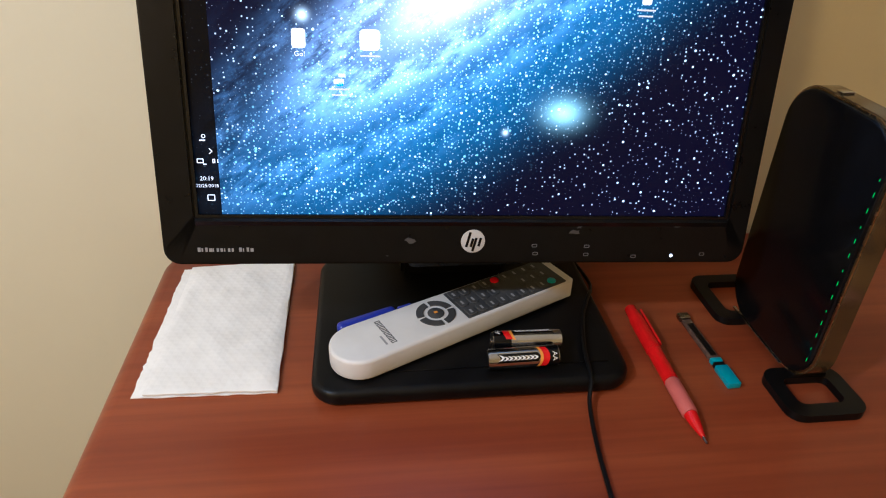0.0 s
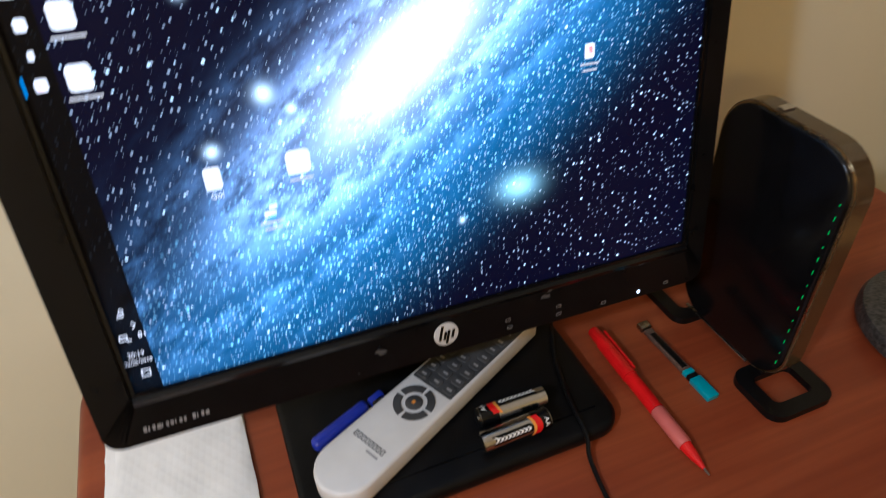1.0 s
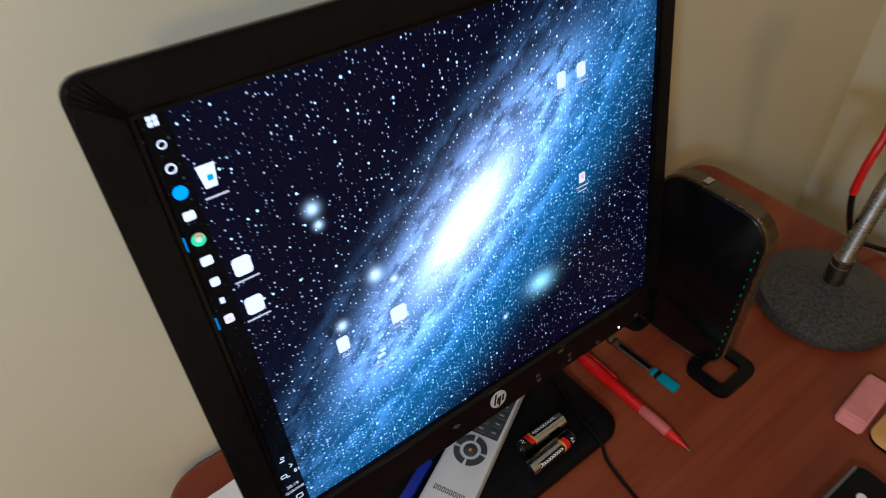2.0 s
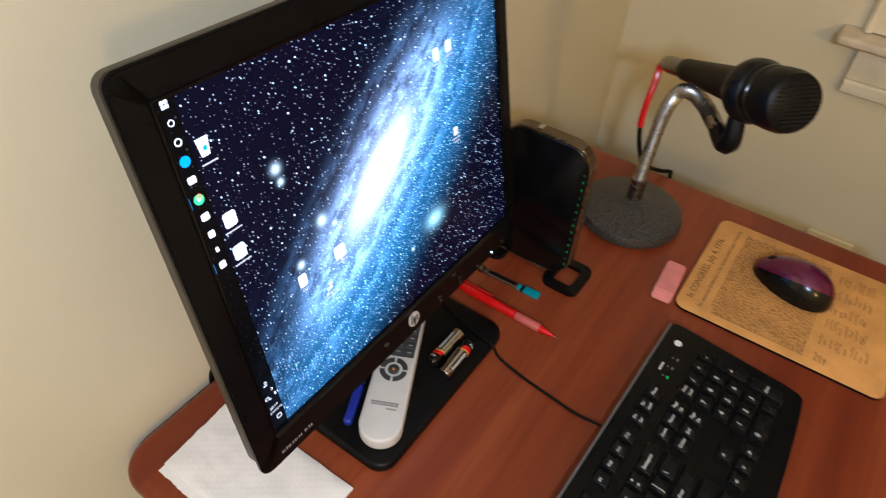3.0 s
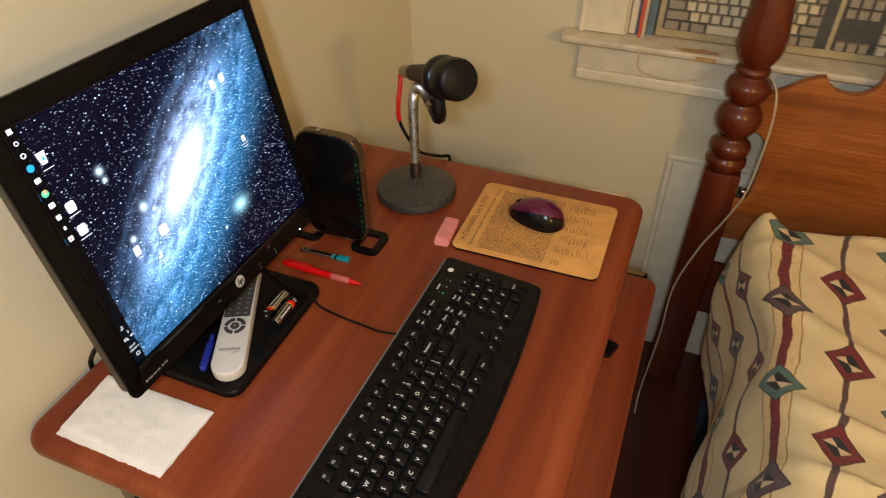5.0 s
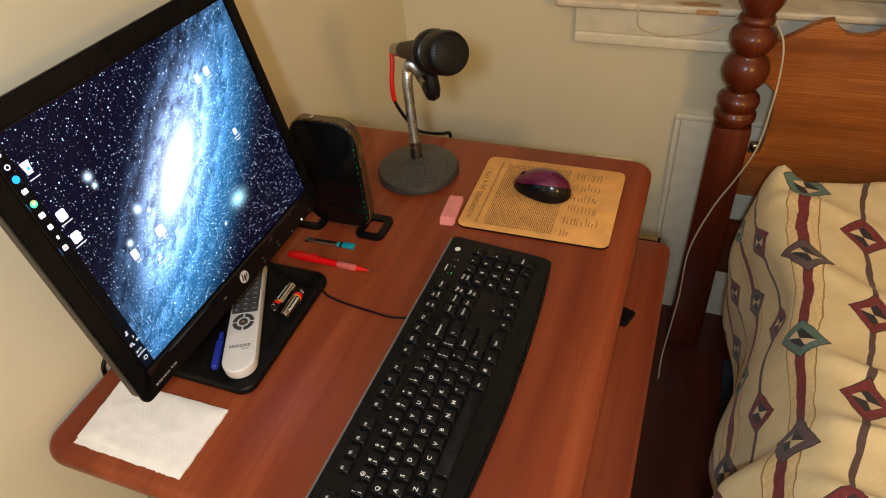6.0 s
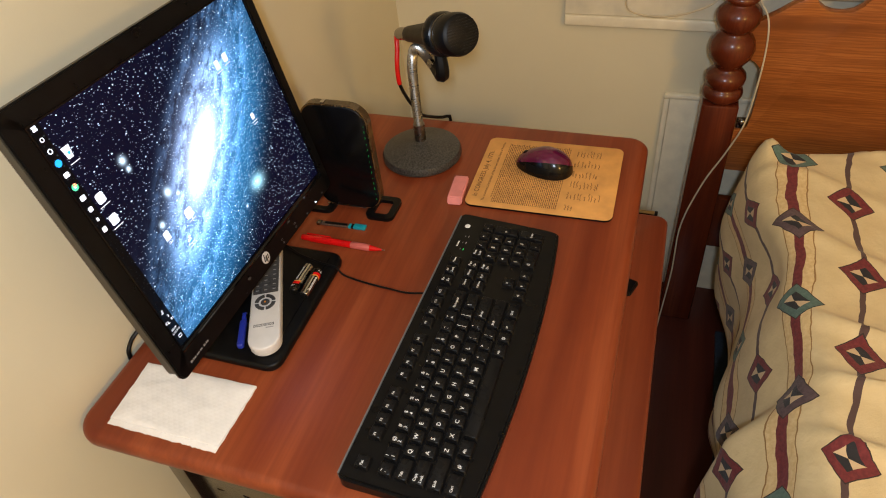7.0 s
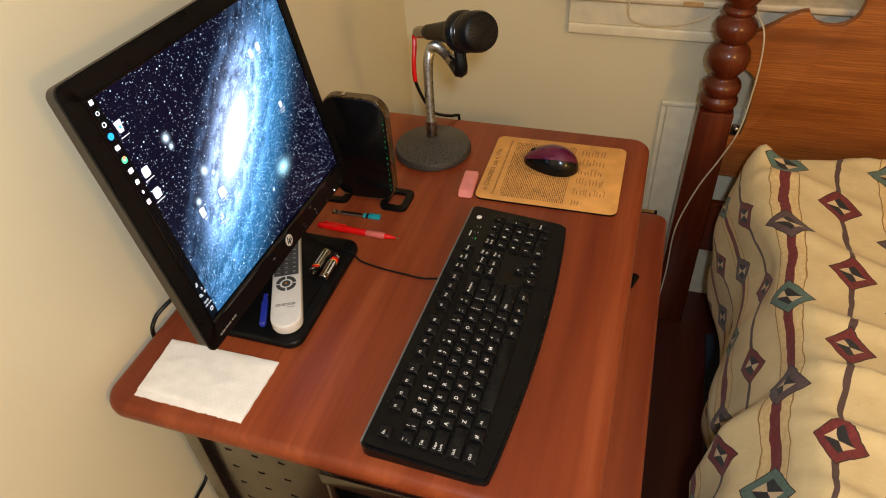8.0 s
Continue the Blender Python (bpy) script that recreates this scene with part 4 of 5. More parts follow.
outline = []
for i in range(25):
    t = i / 24
    outline.append((0.006 + (KW - 0.012) * t, -0.150 - 0.013 * math.sin(math.pi * t) ** 0.8))
pts = [(0.0, -0.010)] + [(0.0005, -0.135), (0.002, -0.146)] + outline + [(KW - 0.002, -0.144), (KW - 0.0005, -0.132), (KW, -0.010), (KW - 0.0015, -0.004), (KW - 0.006, 0.0), (0.006, 0.0), (0.0015, -0.004)]
case = prism(pts, 0.001, 0.0205, 0.0)
for v in case.verts:
    if v.co.z > 0.01:
        v.co.z = kb_height(v.co.y)
case.normal_update()
bmesh.ops.bevel(case, geom=[e for e in case.edges if e.verts[0].co.z > 0.008 and e.verts[1].co.z > 0.008], offset=0.0035, segments=4, affect="EDGES")
part("case", case, BEZEL, kb)
part("palm_edge", tube([Vector((x, y + 0.0125, kb_height(y) - 0.0009)) for x, y in outline], 0.0012, 6), BLACK_GLOSS, kb)
part("back_strip", box(0.006, -0.0012, 0.006, KW - 0.006, 0.0010, 0.0182), SEAM_GREY, kb, "grey seam along the back")
U = 0.0187


def key_mesh(w, h):
    bm = bmesh.new()
    gap, top = 0.0007, 0.0026
    lo = [(-w / 2 + gap, -h / 2 + gap), (w / 2 - gap, -h / 2 + gap), (w / 2 - gap, h / 2 - gap), (-w / 2 + gap, h / 2 - gap)]
    hi = [(-w / 2 + top, -h / 2 + top + 0.0006), (w / 2 - top, -h / 2 + top + 0.0006), (w / 2 - top, h / 2 - top + 0.0010), (-w / 2 + top, h / 2 - top + 0.0010)]
    a = [bm.verts.new((x, y, 0.0)) for x, y in lo]
    b2 = [bm.verts.new((x, y, 0.0066)) for x, y in hi]
    bm.faces.new(b2)
    for i in range(4):
        bm.faces.new((a[i], a[(i + 1) % 4], b2[(i + 1) % 4], b2[i]))
    bmesh.ops.bevel(bm, geom=[e for e in bm.edges if e.verts[0].co.z + e.verts[1].co.z > 0.004], offset=0.0006, segments=1, affect="EDGES")
    return bm


KEY_SHAPES, LEGENDS = {}, {}


def key(x, y, legend, w=1.0, h=1.0):
    """A key centred at x, y of the keyboard, in metres; w and h in key widths."""
    if (w, h) not in KEY_SHAPES:
        KEY_SHAPES[(w, h)] = finish("key", key_mesh(w * U, h * U), BLACK_SOFT)
    ob = new("key", KEY_SHAPES[(w, h)])
    ob.parent = kb
    slope = math.degrees(math.atan(0.0100 / 0.150))
    ob.matrix_basis = pose(x, y, kb_height(y) - 0.0010, slope, 0, 0)
    if not legend:
        return
    if (legend, w) not in LEGENDS:
        lines = legend.split("|")
        bm = bmesh.new()
        for i, t in enumerate(lines):
            size = 0.0070 if len(t) == 1 and len(lines) == 1 else (0.0058 if len(t) == 1 else 0.0044)
            dy = 0.0 if len(lines) == 1 else (0.0033 if i == 0 else -0.0033)
            left = -w * U / 2 + 0.0042
            join(bm, moved(lettering(t, size, 0.0, "LEFT", 0.00004), pose(left, dy + 0.0012, 0)))
        LEGENDS[(legend, w)] = finish("legend", bm, WHITE_INK)
    lg = new("legend", LEGENDS[(legend, w)])
    lg.parent = ob
    lg.matrix_basis = pose(0, 0, 0.00675)


X0 = 0.014
YF, YR = -0.0235, -0.0500
key(X0 + U / 2, YF, "Esc")
for g, x in ((1, 2.0), (5, 6.5), (9, 11.0)):
    for k in range(4):
        key(X0 + (x + k + 0.5) * U, YF, f"F{g + k}")
ROWS_KEYS = [
    [("~|`", 1), ("!|1", 1), ("@|2", 1), ("#|3", 1), ("$|4", 1), ("%|5", 1), ("^|6", 1), ("&|7", 1), ("*|8", 1), ("(|9", 1), (")|0", 1), ("_|-", 1), ("+|=", 1), ("Backspace", 2)],
    [("Tab", 1.5), *[(c, 1) for c in "QWERTYUIOP"], ("{|[", 1), ("}|]", 1), ("||\\", 1.5)],
    [("Caps|Lock", 1.75), *[(c, 1) for c in "ASDFGHJKL"], (":|;", 1), ("\"|'", 1), ("Enter", 2.25)],
    [("Shift", 2.25), *[(c, 1) for c in "ZXCVBNM"], ("<|,", 1), (">|.", 1), ("?|/", 1), ("Shift", 2.75)],
    [("Ctrl", 1.5), ("#", 1.0), ("Alt", 1.25), ("", 6.25), ("Alt", 1.25), ("#", 1.0), ("=", 1.25), ("Ctrl", 1.5)],
]
for r, keys in enumerate(ROWS_KEYS):
    x = X0
    for legend, w in keys:
        if legend == "||\\":
            legend = "\\"
        key(x + w * U / 2, YR - r * U, legend, w)
        x += w * U
XN = X0 + 15 * U + 0.0055
for k, t in enumerate(("Prt|Scr", "Scr|Lock", "Pause")):
    key(XN + (k + 0.5) * U, YF, t)
for r, ts in enumerate((("Insert", "Home", "Page|Up"), ("Delete", "End", "Page|Dn"))):
    for k, t in enumerate(ts):
        key(XN + (k + 0.5) * U, YR - r * U, t)
key(XN + 1.5 * U, YR - 3 * U, "^")
for k, t in enumerate("<v>"):
    key(XN + (k + 0.5) * U, YR - 4 * U, t)
XP = XN + 3 * U + 0.0055
for k, t in enumerate(("Num|Lock", "/", "*", "-")):
    key(XP + (k + 0.5) * U, YR, t)
for r, ts in enumerate((("7", "8", "9"), ("4", "5", "6"), ("1", "2", "3"))):
    for k, t in enumerate(ts):
        key(XP + (k + 0.5) * U, YR - (r + 1) * U, t)
key(XP + 1.0 * U, YR - 4 * U, "0", 2)
key(XP + 2.5 * U, YR - 4 * U, ".")
key(XP + 3.5 * U, YR - 1.5 * U, "+", 1, 2)
key(XP + 3.5 * U, YR - 3.5 * U, "Enter", 1, 2)
for k in range(3):
    x = XP + 0.012 + 0.014 * k
    part("indicator", box(x, YF - 0.003, kb_height(YF) - 0.0001, x + 0.0036, YF - 0.0018, kb_height(YF) + 0.0003), GREEN_LED if k == 0 else GREY_INK, kb, "lit green indicator" if k == 0 else "")
    part("indicator_mark", plate(x + 0.0008, YF + 0.002, x + 0.0028, YF + 0.004, kb_height(YF) - 0.0001, 0.0003), GREY_INK, kb)
for k in range(4):
    x = XP + 0.018 + 0.003 * k
    part("maker_mark", plate(x, YF + 0.0075, x + 0.0022, YF + 0.0095, kb_height(YF + 0.008), 0.0002), WHITE_INK, kb)
badge = prism([(0.0042 * math.cos(i * math.pi / 8), 0.0042 * math.sin(i * math.pi / 8)) for i in range(5, 20)], 0, 0.0003)
part("maker_badge", moved(badge, pose(XP + 3.4 * U, YF + 0.006, kb_height(YF + 0.006) + 0.0001)), WHITE_INK, kb)
kc = thing("keyboard_cable", "thin black cable from the keyboard over the monitor base", "cable")
kpts = smooth_path([(0.302, 0.262, 0.7595), (0.303, 0.288, 0.7535), (0.306, 0.318, 0.7525), (0.3095, 0.354, 0.7525), (0.3145, 0.388, 0.755), (0.3185, 0.402, 0.7645), (0.322, 0.430, 0.7662), (0.331, 0.465, 0.7662), (0.343, 0.492, 0.7665), (0.3525, 0.512, 0.758), (0.3575, 0.535, 0.7530), (0.352, 0.575, 0.7530), (0.345, 0.612, 0.7525)], 8)
part("cable_sheath", tube(kpts, 0.0015, 8), BLACK, kc)

# ---------------------------------------------------------------- mouse pad, mouse, eraser
PX0, PY0, PW_, PH_ = 0.511, 0.033, 0.193, 0.232
PADM = pose(PX0, PY0, DZ, 0, 0, 0.6)
PAD_TOP = plain("parchment_print", (0.66, 0.335, 0.088), 0.75, vary=0.18, scale=22, fine=1500, relief=0.2)
pad = thing("mouse_pad", "parchment-coloured mouse pad printed with an old document", "mouse pad", PADM)
part("rubber_base", prism(round_rect(0, 0, PW_, PH_, 0.013, 6), 0.0004, 0.0032), BLACK, pad, "black rubber underside")
part("printed_top", prism(round_rect(0, 0, PW_, PH_, 0.013, 6), 0.0033, 0.0046, 0.0006, 2), PAD_TOP, pad)
def on_pad(bm, x, y):
    return moved(bm, pose(x, y, 0.00465))


part("heading", on_pad(lettering("In CONGRESS, July 4, 1776.", 0.0112, bold=0.00012), PW_ / 2 - 0.01, PH_ - 0.0125), DARK_INK, pad)
part("title", on_pad(lettering("The unanimous Declaration of the thirteen united States of America,", 0.0060, bold=0.0001), PW_ / 2, PH_ - 0.0275), DARK_INK, pad)
random.seed(11)
txt = bmesh.new()
for r in range(36):
    y = PH_ - 0.0400 - r * 0.00300
    x = 0.012 + (0.012 if r == 0 else 0)
    while x < PW_ - 0.018:
        w = random.uniform(0.002, 0.008)
        box(x, y, 0.00462, min(PW_ - 0.012, x + w), y + random.uniform(0.0009, 0.0017), 0.00468, bm=txt)
        x += w + random.uniform(0.0008, 0.0018)
tagged(part("document_text", txt, DARK_INK, pad), kind="stuff")
sig = bmesh.new()
for c in range(6):
    for r in range(random.randint(7, 11) if c else 3):
        x = 0.012 + c * 0.029 + random.uniform(-0.002, 0.002)
        y = 0.074 - r * 0.0054 + random.uniform(-0.001, 0.001)
        w = random.uniform(0.009, 0.019)
        ptsg = [Vector((x + w * k / 11, y + random.uniform(-0.0012, 0.0012), 0.00465)) for k in range(12)]
        join(sig, tube(smooth_path(ptsg, 3), 0.00042, 4))
tagged(part("handwriting", sig, DARK_INK, pad), kind="stuff")


def mouse_shape(scale=1.0, cut=None):
    """Half-egg shell; cut: planes (point, normal) whose outer side is kept."""
    bm = bmesh.new()
    bmesh.ops.create_uvsphere(bm, u_segments=56, v_segments=36, radius=1)
    for v in bm.verts:
        x, y, z = v.co
        wide = 0.0335 * (1 - 0.10 * y - 0.10 * (1 - y * y))
        v.co = Vector((x * wide, y * 0.0495, max(0.0, z) * 0.0375 * (1 - 0.18 * y - 0.12 * max(0, y)) + 0.0008 if z > 0 else 0.0008)) * scale
    bmesh.ops.remove_doubles(bm, verts=bm.verts[:], dist=0.00005)
    for point, normal in cut or ():
        bmesh.ops.bisect_plane(bm, geom=bm.verts[:] + bm.edges[:] + bm.faces[:], plane_co=point, plane_no=normal, clear_inner=True)
    return bm


MOUSE = pose(0.626, 0.158, DZ + 0.0047, 0, 0, -14)
mouse = thing("computer_mouse", "black and glossy purple wireless mouse on its pad", "mouse", MOUSE)
part("shell", mouse_shape(), BLACK_GLOSS, mouse)
part("top_cover", mouse_shape(1.012, [((-0.019, 0.0, 0.0225), (0.62, 0.18, 0.77)), ((0.031, 0, 0.008), (-0.30, 0.1, 0.9))]), PURPLE, mouse, "glossy metallic purple cover")
part("wheel", moved(lathe([(0.006, -0.003), (0.0075, -0.002), (0.0075, 0.002), (0.006, 0.003)], 20), pose(0, 0.031, 0.0185, 0, 90, 0)), BLACK, mouse)
part("thumb_rest", mouse_shape(1.018, [((-0.020, 0, 0), (-1, 0, 0)), ((0, 0, 0.008), (0, 0, 1)), ((0, 0, 0.019), (0, 0, -1)), ((0, 0.022, 0), (0, -1, 0)), ((0, -0.022, 0), (0, 1, 0))]), BLACK, mouse)

er = bmesh.new()
vs = [er.verts.new(c) for c in ((0, 0, 0), (0.058, 0, 0), (0.066, 0, 0.011), (0.008, 0, 0.011), (0, 0.024, 0), (0.058, 0.024, 0), (0.066, 0.024, 0.011), (0.008, 0.024, 0.011))]
for f in ((0, 1, 2, 3), (7, 6, 5, 4), (0, 4, 5, 1), (1, 5, 6, 2), (2, 6, 7, 3), (3, 7, 4, 0)):
    er.faces.new([vs[i] for i in f])
bmesh.ops.bevel(er, geom=er.edges[:], offset=0.0018, segments=3, affect="EDGES")
solid("eraser", er, PINK, "pink wedge-ended rubber eraser", "eraser", pose(0.5065, 0.268, DZ + 0.0003, 0, 0, 4))

# ---------------------------------------------------------------- pens
pa, pb = Vector((0.3775, 0.487, DZ + 0.0066)), Vector((0.3785, 0.350, DZ + 0.0035))
pen_at = Matrix.Translation(pa) @ (pb - pa).to_track_quat("Z", "Y").to_matrix().to_4x4()
PL = (pb - pa).length
pen = thing("mechanical_pencil", "red mechanical pencil with a frosted grip", "pencil", pen_at)
part("cap", lathe([(0.0040, 0.0), (0.0047, 0.001), (0.0049, 0.014), (0.0056, 0.0145), (0.0058, 0.050)], 18), RED, pen)
part("barrel", lathe([(0.0053, 0.0502), (0.0053, 0.082)], 18), RED, pen)
part("grip", lathe([(0.0046, 0.0822), (0.0053, 0.084), (0.0053, PL - 0.026), (0.0048, PL - 0.024)], 18), RED_GRIP, pen, "frosted pink rubber grip")
part("cone", lathe([(0.0044, PL - 0.0238), (0.0036, PL - 0.016), (0.0016, PL - 0.006), (0.0014, PL - 0.005)], 18), RED, pen)
part("tip", lathe([(0.0008, PL - 0.005), (0.0006, PL)], 10), CHROME, pen)
part("pocket_clip", moved(box(-0.0018, 0.0059, 0.006, 0.0018, 0.0076, 0.046, 0.0005), pose(0, 0, 0, 0, 0, -70)), RED, pen)
part("barrel_print", moved(box(-0.001, 0.00528, 0.058, 0.001, 0.0054, 0.076), pose(0, 0, 0, 0, 0, 172)), AMBER, pen)

lc = thing("pencil_lead_case", "small smoked lead case with a teal cap", "lead case", pose(0.4190, 0.4795, DZ, 0, 0, 2))
part("tube_body", box(-0.0038, -0.052, 0.0004, 0.0038, -0.006, 0.0042, 0.0008), SMOKE, lc, "smoked clear plastic tube")
part("leads", box(-0.0022, -0.050, 0.0043, 0.0022, -0.012, 0.0046), BLACK, lc)
part("clear_end", box(-0.0046, -0.0055, 0.0004, 0.0046, 0.002, 0.0050, 0.001), CHROME, lc)
part("band", box(-0.0042, -0.0565, 0.0004, 0.0042, -0.0522, 0.0046, 0.0006), TEAL, lc)
part("dark_band", box(-0.0040, -0.0605, 0.0004, 0.0040, -0.0570, 0.0044, 0.0004), BLACK, lc)
part("cap", box(-0.0048, -0.081, 0.0004, 0.0048, -0.061, 0.0052, 0.0008), TEAL, lc, "teal cap")

# ---------------------------------------------------------------- remote, batteries, blue pen on the monitor's base
RB = 0.7642
remote = thing("remote_control", "pale grey remote control with dark keys", "remote control", pose(0.1465, 0.4215, RB, 0, -0.6, 26.5))
RLEN, RWID = 0.197, 0.042
rp = [(0.021 + 0.021 * math.cos(radians(a)), 0.021 * math.sin(radians(a))) for a in range(90, 271, 12)]
rp += [(RLEN - 0.003, -0.0188), (RLEN, -0.0160), (RLEN, 0.0160), (RLEN - 0.003, 0.0188)]
part("body", prism(rp, 0.0004, 0.0168, 0.0026, 3), REMOTE, remote)
RT = 0.0168
part("key_panel", prism(round_rect(0.098, -0.0172, RLEN - 0.008, 0.0172, 0.001, 2), RT - 0.001, RT + 0.0003), REMOTE_KEYS, remote, "dark key panel")
for seg_ in range(4):
    a0, a1 = 90 * seg_ + 6, 90 * seg_ + 84
    o = [(0.081 + 0.0142 * math.cos(radians(a0 + (a1 - a0) * i / 8)), 0.0142 * math.sin(radians(a0 + (a1 - a0) * i / 8))) for i in range(9)]
    i_ = [(0.081 + 0.0090 * math.cos(radians(a1 - (a1 - a0) * i / 8)), 0.0090 * math.sin(radians(a1 - (a1 - a0) * i / 8))) for i in range(9)]
    part("ring_key", prism(o + i_, RT + 0.0001, RT + 0.0009), REMOTE_KEYS, remote)
part("centre_key", moved(lathe([(0.0060, 0), (0.0060, 0.0007), (0.0050, 0.0012)], 20), pose(0.081, 0, RT + 0.0001)), REMOTE_KEYS, remote)
part("centre_mark", plate(0.0795, -0.0011, 0.0822, 0.0011, RT + 0.0014, 0.0001), AMBER, remote)
for r in range(9):
    for c in range(3):
        x, y = 0.1035 + r * 0.0094, -0.0115 + c * 0.0115
        if r in (4, 5) and c == 1:
            continue
        mat_ = REMOTE_KEYS
        if (r, c) == (4, 2):
            mat_ = RED
        if (r, c) == (8, 0):
            mat_ = TEAL
        bm = prism(round_rect(x - 0.0036, y - 0.0044, x + 0.0036, y + 0.0044, 0.0016, 2), RT + 0.0004, RT + 0.0012, 0.0003, 1)
        if mat_ is not REMOTE_KEYS:
            bm = moved(lathe([(0.0034, 0), (0.0034, 0.0010), (0.0026, 0.0014)], 14), pose(x, y, RT + 0.0004))
        part("key", bm, mat_, remote)
        if mat_ is REMOTE_KEYS:
            part("key_mark", plate(x - 0.0008, y - 0.0020, x + 0.0008, y + 0.0020, RT + 0.00125, 0.00008), GREY_INK, remote)
for i, h in enumerate((0.0044, 0.0040, 0.0036, 0.0044, 0.0036, 0.0012, 0.0038, 0.0036)):
    y = 0.0125 - i * 0.0034
    bm = ring_prism([(0.0385, y - 0.0013), (0.0385 + 0.0042, y - 0.0013), (0.0385 + 0.0042, y + 0.0013), (0.0385, y + 0.0013)], [(0.0385 + 0.0007, y - 0.0006), (0.0385 + 0.0035, y - 0.0006), (0.0385 + 0.0035, y + 0.0006), (0.0385 + 0.0007, y + 0.0006)], RT + 0.00005, RT + 0.00015)
    part("maker_mark", bm, REMOTE_KEYS, remote)
part("model_mark", plate(0.0345, -0.0120, 0.0360, -0.0020, RT + 0.00005, 0.0001), GREY_INK, remote)


def battery(at, flip):
    """An AA cell lying along x, its plus end at +x (or -x when flipped)."""
    b = thing("aa_battery", "AA battery with a black, silver and red wrapper", "battery", at, group="batteries on the monitor base")
    lie = pose(0, 0, 0, 0, 90, 0)
    s = -1 if flip else 1
    R = 0.00715

    def shell(x0, x1, mat_, name, rr=R):
        part(name, moved(lathe([(rr, s * x0), (rr, s * x1)] if s > 0 else [(rr, s * x1), (rr, s * x0)], 28), lie), mat_, b)

    shell(-0.0245, -0.0240, SILVER_FOIL, "minus_end", R * 0.88)
    shell(-0.0240, 0.0115, SILVER_FOIL, "wrapper")
    shell(0.0116, 0.0235, BLACK_GLOSS, "black_band")
    shell(0.0236, 0.0243, CHROME, "shoulder", R * 0.93)
    shell(0.0244, 0.0256, CHROME, "plus_terminal", R * 0.38)

    def patch(x0, x1, a0, a1, mat_, name, rr=R + 0.00012):
        bm = bmesh.new()
        rows = []
        for i in range(9):
            a = radians(a0 + (a1 - a0) * i / 8)
            bend = 0.0022 * math.sin(math.pi * i / 8)
            rows.append([bm.verts.new((s * (x0 + bend), rr * math.cos(a), rr * math.sin(a))), bm.verts.new((s * (x1 + bend), rr * math.cos(a), rr * math.sin(a)))])
        for p_, q_ in zip(rows, rows[1:]):
            bm.faces.new((p_[0], p_[1], q_[1], q_[0]))
        part(name, bm, mat_, b)

    mid = 135
    patch(0.0085, 0.0108, mid - 62, mid + 62, AMBER, "yellow_flash")
    patch(0.0105, 0.0150, mid - 58, mid + 58, RED, "red_flash", R + 0.0002)
    patch(-0.0190, 0.0085, mid - 27, mid + 23, BLACK_GLOSS, "brand_shadow")
    for i in range(9):
        x = -0.018 + i * 0.0029
        patch(x, x + 0.0017, mid - (20 if i in (0,) else 12), mid + 10, WHITE_INK, "brand_bar", R + 0.00022)
    aa = moved(lettering("AA", 0.0048), pose(0, 0, 0))
    for v in aa.verts:
        a = radians(mid) + v.co.x / R
        v.co = Vector((s * (0.0205 + v.co.y * 1), (R + 0.0002) * math.cos(a), (R + 0.0002) * math.sin(a)))
    part("size_mark", aa, WHITE_INK, b)


battery(pose(0.2745, 0.4185, RB + 0.0072, 0, 0, 1.5) @ pose(0, 0, 0, 8, 0, 0), False)
battery(pose(0.2805, 0.4360, RB + 0.0072, 0, 0, -1.0) @ pose(0, 0, 0, -62, 0, 0), True)

bp = thing("blue_lighter", "blue plastic disposable lighter beside the remote", "lighter", pose(0.149, 0.4600, RB, 0, 0, 24))
part("body", moved(prism(round_rect(-0.0, -0.0045, 0.046, 0.0045, 0.0035, 4), 0.0004, 0.0095, 0.003, 3), Matrix()), BLUE, bp)
part("neck", box(0.0485, -0.003, 0.001, 0.060, 0.003, 0.007, 0.001), BLUE, bp)
part("metal_hood", box(0.0485, -0.0045, 0.0008, 0.056, -0.0031, 0.0085, 0.0005), STEEL, bp)

# ---------------------------------------------------------------- paper napkin
nap = bmesh.new()
NX, NY = 30, 44
C = [Vector((0.0215, 0.4205)), Vector((0.1090, 0.4185)), Vector((0.1080, 0.5800)), Vector((0.0225, 0.5750))]


